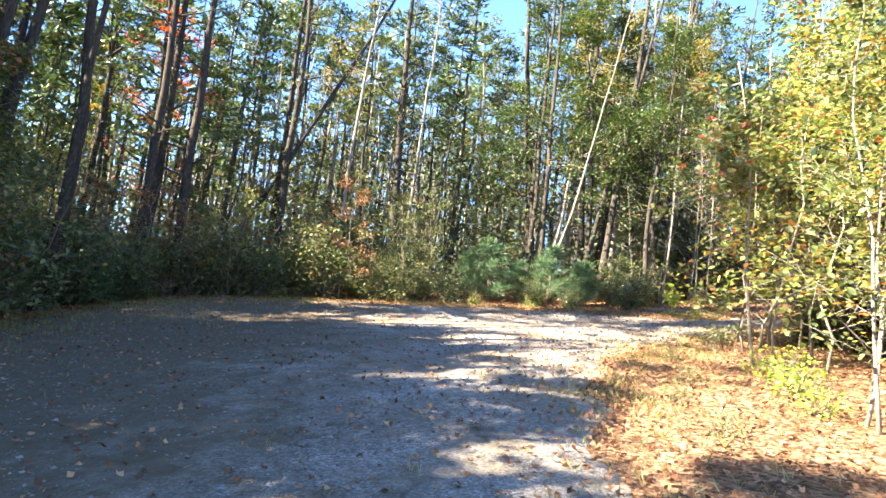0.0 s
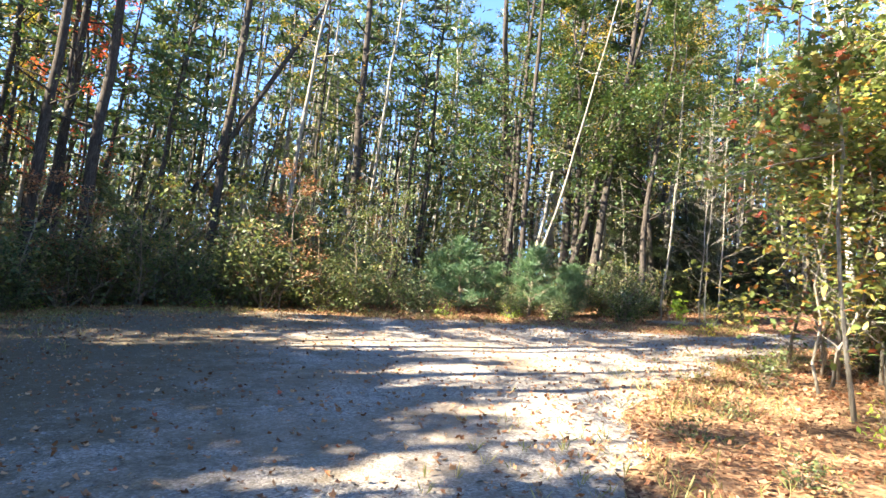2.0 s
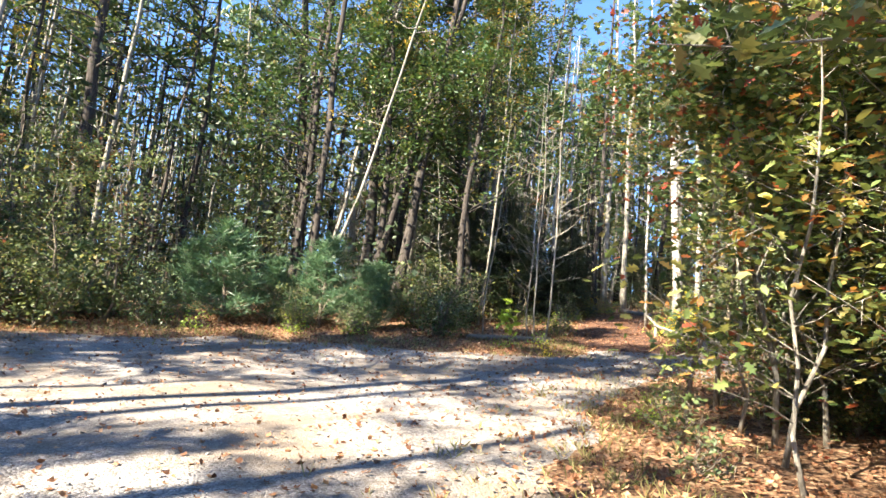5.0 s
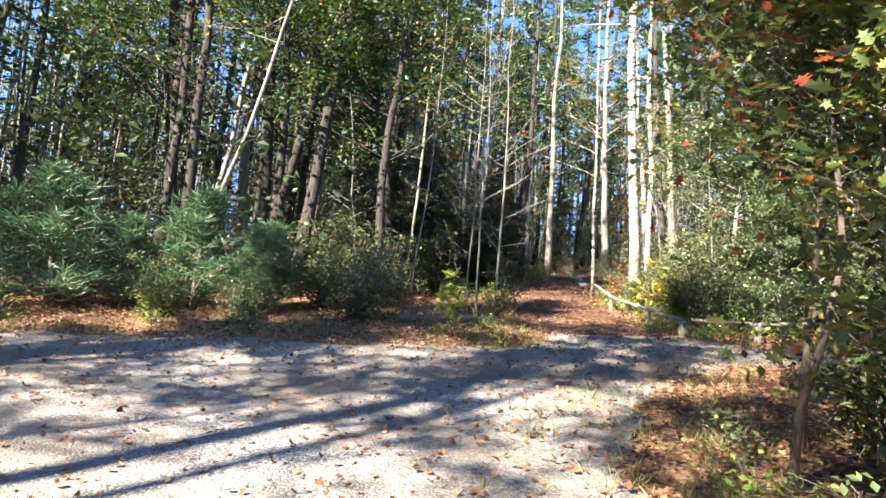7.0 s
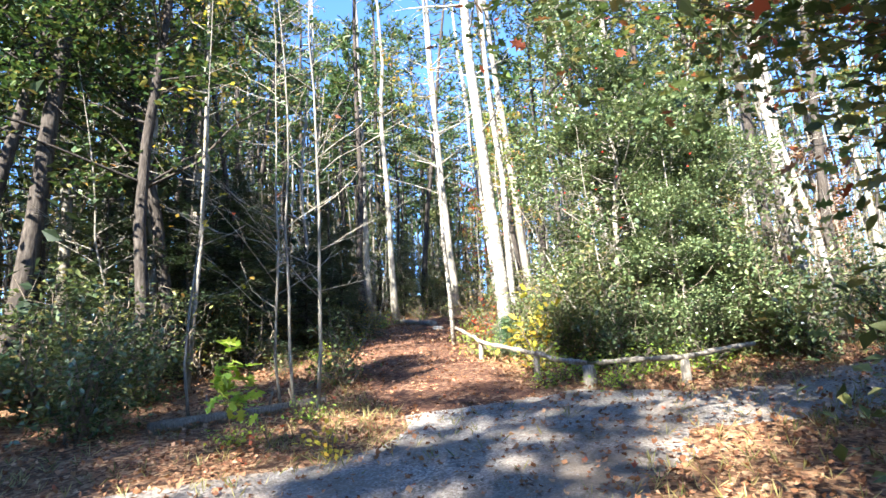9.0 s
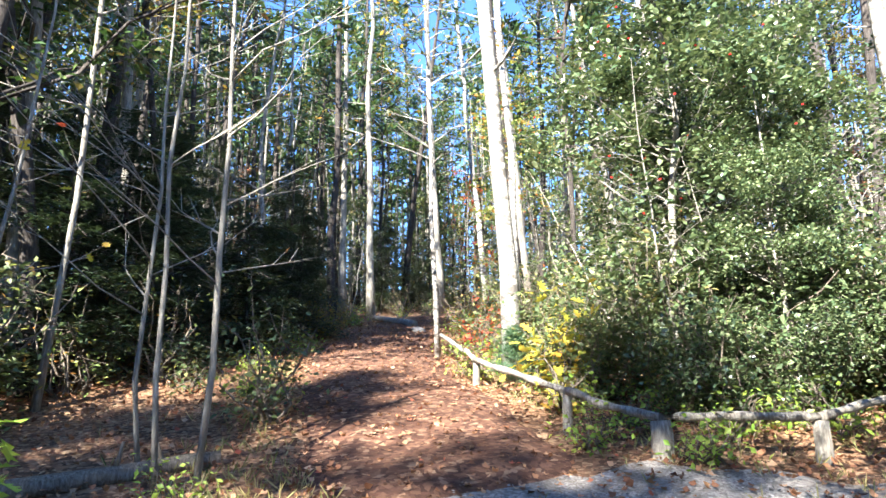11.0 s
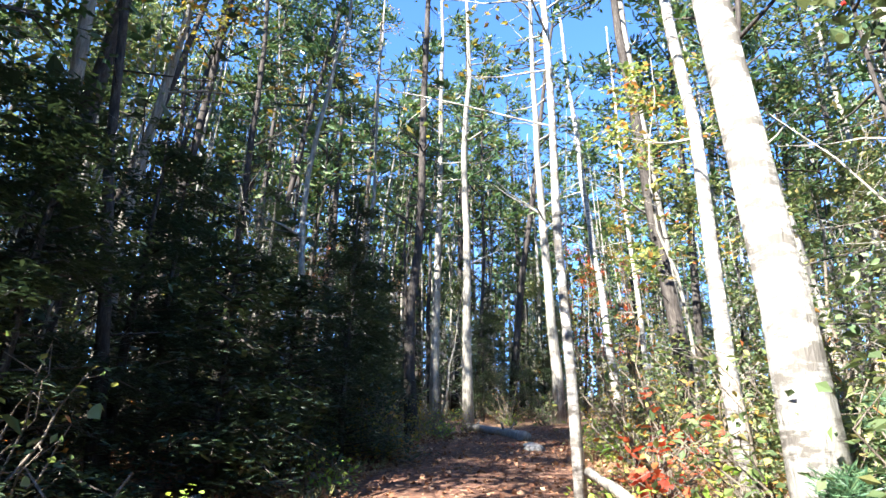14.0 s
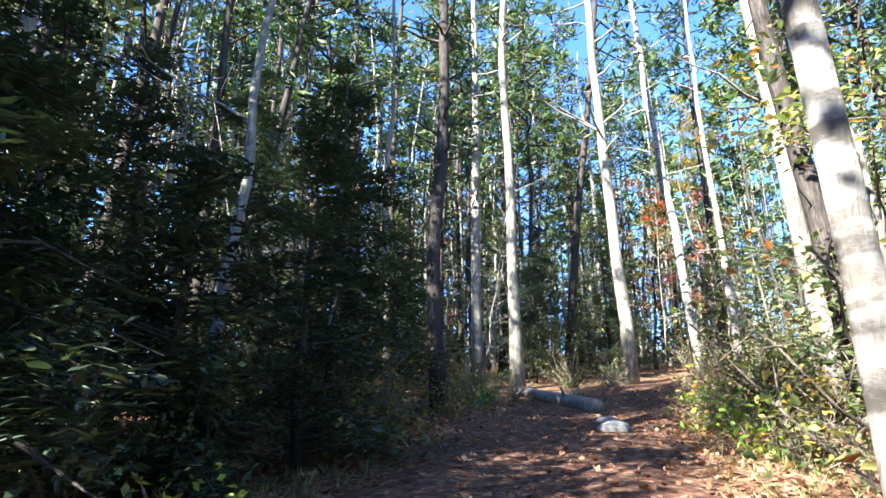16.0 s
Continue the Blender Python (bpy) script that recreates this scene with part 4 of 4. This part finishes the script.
for x, y, k, s in ((16.3, 28.2, 1, 0.85), (14.2, 25.7, 2, 1.0), (13.0, 24.6, 2, 1.0), (15.2, 26.2, 0, 0.7), (17.2, 29.8, 0, 0.9), (12.6, 26.8, 1, 0.8), (14.2, 29.6, 1, 0.9), (11.4, 24.4, 0, 0.8), (16.0, 31.5, 1, 1.0), (19.5, 32.5, 0, 0.8),
                   (11.3, 25.3, 0, 0.9), (10.8, 26.4, 1, 0.8), (8.9, 24.2, 0, 0.8), (10.2, 24.2, 0, 0.8), (9.6, 25.0, 1, 0.9), (13.2, 27.8, 0, 1.0), (20.8, 34.5, 0, 0.9), (24.5, 33.8, 0, 0.8), (27.2, 33.6, 0, 0.9), (32.5, 33.4, 0, 0.9), (33.5, 31.2, 1, 0.8), (22.2, 36.5, 1, 0.9), (26.5, 36.0, 1, 0.9), (30.0, 35.6, 1, 0.8)):
    copied(hemlock[k], x, y, 97 * x, s)

# broad evergreen thicket behind the fence
holly = broadleaf(np.random.default_rng(31), 7.5, 0.06, 0.06, 17000, 0.09, GREY_BARK, HOLLY_LEAVES, "glossy evergreen holly with red berries behind the fence", 1.65, OVAL, 52, "holly", "")
tagged(holly, "", "", "hollies")
lone(holly, 15.0, 18.3)
fine_shrubs = [bush(np.random.default_rng(s), 1.9, 1.05, 2900, 0.085, m, l, DIAMOND, 18) for s, m, l in ((301, HOLLY_LEAVES, "dense evergreen shrub with small glossy leaves"), (302, GREEN_LEAVES, "dense shrub with small green leaves"))]
for o in fine_shrubs:
    o.matrix_basis = HIDDEN
for i, (x, y) in enumerate(((14.5, 18.5), (15.2, 17.7), (14.9, 19.1), (15.8, 18.3), (13.9, 17.9), (16.0, 17.0))):
    copied(dead[i % 3], x, y, 61 * i, 0.6, (rng.normal(0, 14), rng.normal(0, 14)))
copied(holly, 16.2, 17.2, 130, 0.85)
copied(holly, 14.6, 17.2, 210, 0.5)
copied(holly, 17.6, 18.2, 20, 0.9)
copied(holly, 17.3, 18.7, 80, 0.8)
g = Geo()
for c in cloud((0, 0, 3.6), 1.8, 60, rng, 1.0):
    g.tube([c, c + np.array((0, 0, 0.014))], [0.013, 0.013], 5)
tagged(part("berries", g, BERRIES, holly, "red berries"), kind="stuff")
for i, (x, y, s) in enumerate(((13.6, 17.9, 0.6), (13.9, 18.9, 0.75), (14.3, 16.9, 0.6), (15.6, 16.4, 0.9), (17.6, 15.2, 1.0), (19.2, 14.4, 1.0), (14.9, 19.7, 0.8), (16.4, 21.0, 0.6), (13.9, 17.4, 0.8), (14.6, 18.2, 1.1), (15.4, 17.3, 1.2), (14.3, 19.4, 0.8), (16.0, 18.7, 1.3), (17.2, 18.0, 1.4), (15.5, 15.9, 0.9), (16.3, 16.6, 1.3), (7.6, 21.0, 0.9), (7.7, 22.6, 1.1), (5.9, 21.5, 0.5), (4.5, 22.1, 0.6), (1.6, 22.3, 0.8), (8.8, 22.4, 0.9), (13.3, 24.9, 0.6), (14.3, 25.8, 0.6))):
    copied(fine_shrubs[i % 2], x, y, 70 * i, s)
copied(young[0], 13.95, 20.0, 30, 0.42)
copied(young[1], 17.2, 20.9, 30, 0.5)
copied(young[2], 17.9, 21.0, 80, 0.6)

# sunlit young trees along the gravel's open side
sapling_kinds = [broadleaf(np.random.default_rng(s), t, 0.024, 0.12, c, 0.11, GREY_BARK, m, l, r, sh, 30, "young_tree", "roadside young trees")
                 for s, t, c, m, l, r, sh in ((41, 5.5, 1200, MAPLE_LEAVES, "young maple with green and yellow autumn leaves", 1.5, LOBED), (42, 6.5, 1900, MAPLE_LEAVES, "slender young tree with yellow-green leaves", 1.5, OVAL),
                                              (43, 5.0, 1200, OAK_LEAVES, "young oak with green and rust-red leaves", 1.6, LOBED), (44, 7.5, 1900, GREEN_LEAVES, "slender young tree with small green leaves", 1.5, OVAL))]
for o in sapling_kinds:
    o.matrix_basis = HIDDEN
for i, (x, y, k, s) in enumerate(((5.9, 9.5, 1, 0.9), (4.5, 5.6, 3, 0.8), (4.6, 5.9, 1, 0.75), (6.2, 10.9, 0, 0.85), (6.9, 11.6, 2, 0.95), (6.4, 9.0, 0, 1.0), (7.4, 12.5, 0, 0.8), (7.9, 11.9, 2, 1.1), (8.6, 12.8, 3, 0.9), (7.0, 10.2, 3, 1.0),
                                  (8.8, 11.4, 1, 1.1), (7.9, 9.6, 1, 1.1), (6.0, 7.6, 3, 0.9), (7.2, 7.6, 1, 1.1), (9.9, 12.6, 2, 0.9), (10.8, 12.4, 3, 0.8), (6.6, 5.6, 0, 1.0), (9.6, 10.4, 3, 1.1), (11.8, 12.0, 1, 0.9), (5.6, 3.6, 1, 0.9), (9.2, 13.1, 3, 1.0), (10.3, 13.3, 0, 1.1), (8.5, 12.6, 2, 1.1), (11.2, 13.0, 3, 1.0))):
    copied(sapling_kinds[k], x, y, 53 * i, s, (rng.normal(0, 3), rng.normal(0, 3)))
stand(twiggy + fine_shrubs[1:], spots(60, (4, 2, 14, 14), 0.15, 3.5, 0.6, rng), (0.5, 0.95), 4)
stand(under, spots(16, (5, 0, 15, 13), 1.4, 5, 1.3, rng), (0.6, 0.9), 4)


# weeds in the fallen leaves between gravel and shrubs
for i, (x, y, k, s) in enumerate(((4.9, 7.6, 0, 1.1), (5.2, 8.1, 0, 1.0), (4.6, 7.0, 0, 1.0), (4.4, 6.3, 0, 0.9), (5.3, 8.7, 0, 0.8), (3.6, 7.6, 1, 0.5), (3.0, 6.6, 1, 0.45), (3.4, 8.8, 1, 0.5), (4.3, 9.6, 1, 0.5), (2.9, 5.4, 1, 0.4),
                                  (5.9, 11.6, 1, 0.8), (6.6, 12.6, 1, 0.8), (6.9, 13.2, 0, 0.7), (7.8, 13.8, 1, 0.7), (8.1, 14.1, 1, 0.6), (13.2, 17.3, 0, 0.9), (12.9, 18.1, 0, 0.8), (13.9, 16.7, 0, 1.0), (13.3, 18.8, 0, 0.9), (4.4, 21.3, 0, 0.9), (5.6, 21.1, 0, 0.8), (2.4, 21.8, 0, 0.9))):
    copied(low[k], x, y, 77 * i, s)


def overhang(x, y, tip, seed, label):
    """A low oak branch with large lobed leaves that reaches over the gravel."""
    r = np.random.default_rng(seed)
    ob = thing("oak_sapling", label, "tree", "overhanging oaks")
    wood, lf = Geo(), Geo()
    trunk = bent((0, 0, 0), (-0.4, 0.2, 5.2), 0.15, 8, r)
    wood.tube(trunk, np.linspace(0.03, 0.008, 8), 7)
    for i in range(12):
        p = along(trunk, r.uniform(0.4, 0.95))
        q = np.array(tip) * r.uniform(0.4, 1.0) + np.array((0, 0, p[2])) + r.normal(0, 0.45, 3)
        limb = bent(p, q, 0.15, 6, r)
        wood.tube(limb, np.linspace(0.014, 0.003, 6), 5, False)
        for j in range(7):
            b = along(limb, r.uniform(0.3, 1.0))
            c = cloud(b, 0.24, 7, r, 0.7)
            for e in c[:3]:
                wood.tube([b, e], [0.003, 0.0015], 3, False)
            leaves(lf, c, 0.125, LOBED, 0.75, r)
    part("trunk", wood, GREY_BARK, ob, smooth=True)
    part("leaves", lf, OAK_LEAVES, ob)
    return settle(ob, x, y)


overhang(7.3, 12.0, (-1.1, 0.0, 0.3), 51, "oak sapling with rust and green leaves reaching over the gravel")
overhang(5.6, 9.6, (-1.3, 0.5, 0.0), 52, "oak sapling with green leaves reaching over fallen leaves")
overhang(8.6, 12.9, (-0.6, 0.3, 0.4), 53, "oak sapling with dark rusty leaves beside the gravel")

# shrub on the shaded side of the trail, yellow maple sprays at the fence, vine at the trail mouth
lone(bush(np.random.default_rng(61), 1.55, 0.6, 620, 0.07, GREEN_LEAVES, "leafy green shrub at the dark side of the trail", OVAL, 12), 11.0, 20.8)
lone(bush(np.random.default_rng(62), 1.3, 0.6, 220, 0.14, YELLOW_LEAVES, "yellow maple sprays beside the rail fence", LOBED, 8, "maple_seedling", "", category="seedling"), 13.75, 19.3)
lone(bush(np.random.default_rng(63), 0.9, 0.4, 60, 0.12, YELLOW_LEAVES, "small yellow maple seedling beside the fence", LOBED, 6, "maple_seedling", "", category="seedling"), 13.1, 18.8)
lone(tagged(broadleaf(np.random.default_rng(64), 1.05, 0.011, 0.36, 110, 0.15, TWIG_BARK, LIME_LEAVES, "bright lime vine on a small stem at the trail mouth", 0.24, LOBED, 9, "vine", ""), category="vine"), 8.5, 18.9)
lone(bush(np.random.default_rng(65), 0.35, 0.3, 110, 0.07, YELLOW_LEAVES, "low yellow seedling at the gravel edge", OVAL, 7, "maple_seedling", "", category="seedling"), 8.75, 18.15)
lone(bush(np.random.default_rng(66), 0.7, 0.25, 90, 0.1, LIME_LEAVES, "fresh yellow-green seedling beside the trail", OVAL, 5, "maple_seedling", "", category="seedling"), 18.4, 24.3)
lone(bush(np.random.default_rng(67), 1.2, 0.5, 150, 0.1, RED_LEAVES, "shrub with orange and red leaves beside a birch", LOBED, 8, "maple_seedling", "", category="seedling"), 15.9, 22.0)

# ---- rail fence ----
POSTS = ((13.6, 20.35, 0.3, 0.045), (12.55, 18.5, 0.32, 0.045), (12.33, 17.58, 0.27, 0.085), (13.05, 16.65, 0.3, 0.06))
fence = tagged(new("rail_fence"), "low weathered log rail fence on short posts", "fence")
for x, y, h, r in POSTS:
    z = float(height(x, y))
    g = Geo()
    g.tube(bent((x, y, z - 0.1), (x + 0.02, y, z + h), 0.01, 5, rng), [r * 1.05, r * 1.05, r, r * 0.97, r * 0.9], 9)
    part("post", g, DEAD_WOOD, fence, smooth=True)
ENDS = [(14.72, 21.9, 0.4)] + [(x, y, h + 0.03) for x, y, h, r in POSTS] + [(14.35, 16.2, 0.34)]
for (ax, ay, ah), (bx, by, bh) in zip(ENDS, ENDS[1:]):
    g = Geo()
    n = 9
    line = bent((ax, ay, float(height(ax, ay)) + ah), (bx, by, float(height(bx, by)) + bh), 0.05, n, rng)
    g.tube(line, 0.034 + 0.007 * np.sin(np.arange(n) * 2.2 + ax), 8)
    part("rail", g, DEAD_WOOD, fence, smooth=True)


def fallen(a, b, r0, r1, label, mat=DEAD_WOOD, seed=1):
    r = np.random.default_rng(seed)
    n = 10
    line = bent((*a, float(height(*a)) + r0 * 0.7), (*b, float(height(*b)) + r1 * 0.7), 0.05, n, r)
    g = Geo()
    g.tube(line, np.linspace(r0, r1, n) * (1 + 0.06 * np.sin(np.arange(n) * 3.1)), 10)
    for i in range(3):
        p = along(line, r.uniform(0.2, 0.9))
        g.tube([p, p + np.array((r.normal(0, 0.15), r.normal(0, 0.15), r.uniform(0.1, 0.3)))], [r0 * 0.3, r0 * 0.15], 5)
    ob = part("fallen_log", g, mat, smooth=True)
    return tagged(ob, label, "log", "fallen logs")


fallen((20.1, 27.7), (21.8, 31.4), 0.13, 0.1, "fallen log lying beside the trail bend", DEAD_WOOD, 1)
fallen((8.2, 20.6), (10.1, 20.0), 0.075, 0.06, "dark fallen log in leaves beside the trail", TWIG_BARK, 2)
fallen((12.9, 24.6), (14.6, 25.6), 0.05, 0.03, "thin dead branch lying in shaded leaves", DEAD_WOOD, 3)
fallen((1.0, 21.4), (2.0, 21.6), 0.02, 0.012, "pale stick lying at the gravel edge", DEAD_WOOD, 4)


def rock(x, y, s, label, seed, flat=0.6):
    r = np.random.default_rng(seed)
    bm = bmesh.new()
    bmesh.ops.create_icosphere(bm, subdivisions=3, radius=1)
    for v in bm.verts:
        k = 1 + 0.3 * noise.noise(v.co * 1.3 + Vector((seed, 0, 0))) + 0.1 * noise.noise(v.co * 4)
        v.co = Vector((v.co.x * s * k, v.co.y * s * 0.8 * k, v.co.z * s * flat * k))
    me = bpy.data.meshes.new("rock")
    bm.to_mesh(me)
    bm.free()
    me.materials.append(STONE)
    ob = new("rock", me)
    ob.matrix_basis = pose(x, y, float(height(x, y)) + s * flat * 0.3, 0, 0, r.uniform(0, 360))
    return tagged(ob, label, "rock", "trailside rocks")


rock(18.75, 26.2, 0.2, "pale grey rock at the end of the fallen log", 71)
rock(19.25, 26.75, 0.15, "small grey rock beside the fallen log", 72)
rock(21.5, 25.5, 0.26, "pale rock half buried in sunlit leaves", 73)
rock(20.6, 24.6, 0.24, "pale rock half buried in sunlit leaves", 74)
rock(12.1, 16.1, 0.12, "pale flat stone on the gravel edge", 75, 0.3)

# ---- scattered small stuff ----


def scatter(count, box, density, gen):
    """Random places in a box, kept where density(x, y) allows."""
    x, y = gen.uniform(box[0], box[2], count), gen.uniform(box[1], box[3], count)
    k = gen.uniform(0, 1, count) < density(x, y)
    return x[k], y[k]


def strew(name, x, y, size, shape, mat, label, category, gen, lift=0.02, tilt=0.35):
    g = Geo()
    leaves(g, np.stack([x, y, height(x, y) + lift + gen.uniform(0, 0.03, len(x))], 1), size, shape, tilt, gen)
    return tagged(part(name, g, mat), label, category, "", "stuff")


gen = np.random.default_rng(91)
edge = lambda x, y: np.where(clear(x, y) > 0, 0.35 * np.exp(-np.maximum(inside(LOT, x, y), 0) / 1.2) * (on_trail(x, y) < 0) + 0.13 + 0.22 * (on_trail(x, y) > 0), np.exp(clear(x, y) / 4.0))
x, y = scatter(190000, (-9, 2, 24, 30), edge, gen)
strew("fallen_leaves", x, y, 0.062, CURLED, DEAD_LEAVES, "brown and orange fallen leaves on the ground", "leaves", gen, 0.03, 0.6)
x, y = scatter(60000, (-8, 2, 14, 21), lambda x, y: 0.8 * (inside(LOT, x, y) > 0.2), gen)
g = Geo()
m = turned(len(x), 0.5, gen)
s = gen.lognormal(-4.45, 0.42, len(x))
PEBBLE = np.array(((1, 0, 0), (0, 0.8, 0), (-0.9, 0.1, 0), (0.1, -0.9, 0), (0.1, 0, 0.6)))
pts = np.stack([x, y, height(x, y) + 0.028], 1)
g.grid(np.einsum("cij,kj->cki", m, PEBBLE) * s[:, None, None] + pts[:, None, :], [(0, 1, 4), (1, 2, 4), (2, 3, 4), (3, 0, 4)])
tagged(part("gravel_stones", g, STONE), "loose grey gravel stones", "gravel", "", "stuff")
x, y = scatter(70000, (-9, 2, 24, 26), lambda x, y: np.exp(-np.abs(clear(x, y) + np.where(x < -3, -0.5, 0.45)) / np.where(x < -3, 1.0, 0.55)) * (on_trail(x, y) < -0.1) * (0.35 + 0.65 * (np.sin(1.1 * x) * np.sin(0.9 * y + 1) > 0)), gen)
g = Geo()
needles(g, np.stack([x, y, height(x, y) + 0.005], 1)[:14000], 0.13, 4, 0.035, gen, -0.9)
tagged(part("grass", g, GRASS_BLADES), "dry yellow-green grass along the gravel edge", "grass", "", "stuff")

# unseen trees added to shade the near gravel; pattern models are then taken away
stand(broad, [(-8.8, 0.3), (-8.9, 4.1), (-8.7, 2.0), (-10.0, 6.0), (-9.6, 9.6), (-9.9, 3.4)], (0.62, 0.76), 2)
for o in pines + high + thin + broad + under + dead + shade + [red_tree] + young + hemlock + shrubs + twiggy + low + [gold_shrub] + fine_shrubs + sapling_kinds:
    for q in (*o.children_recursive, o):
        bpy.data.objects.remove(q)
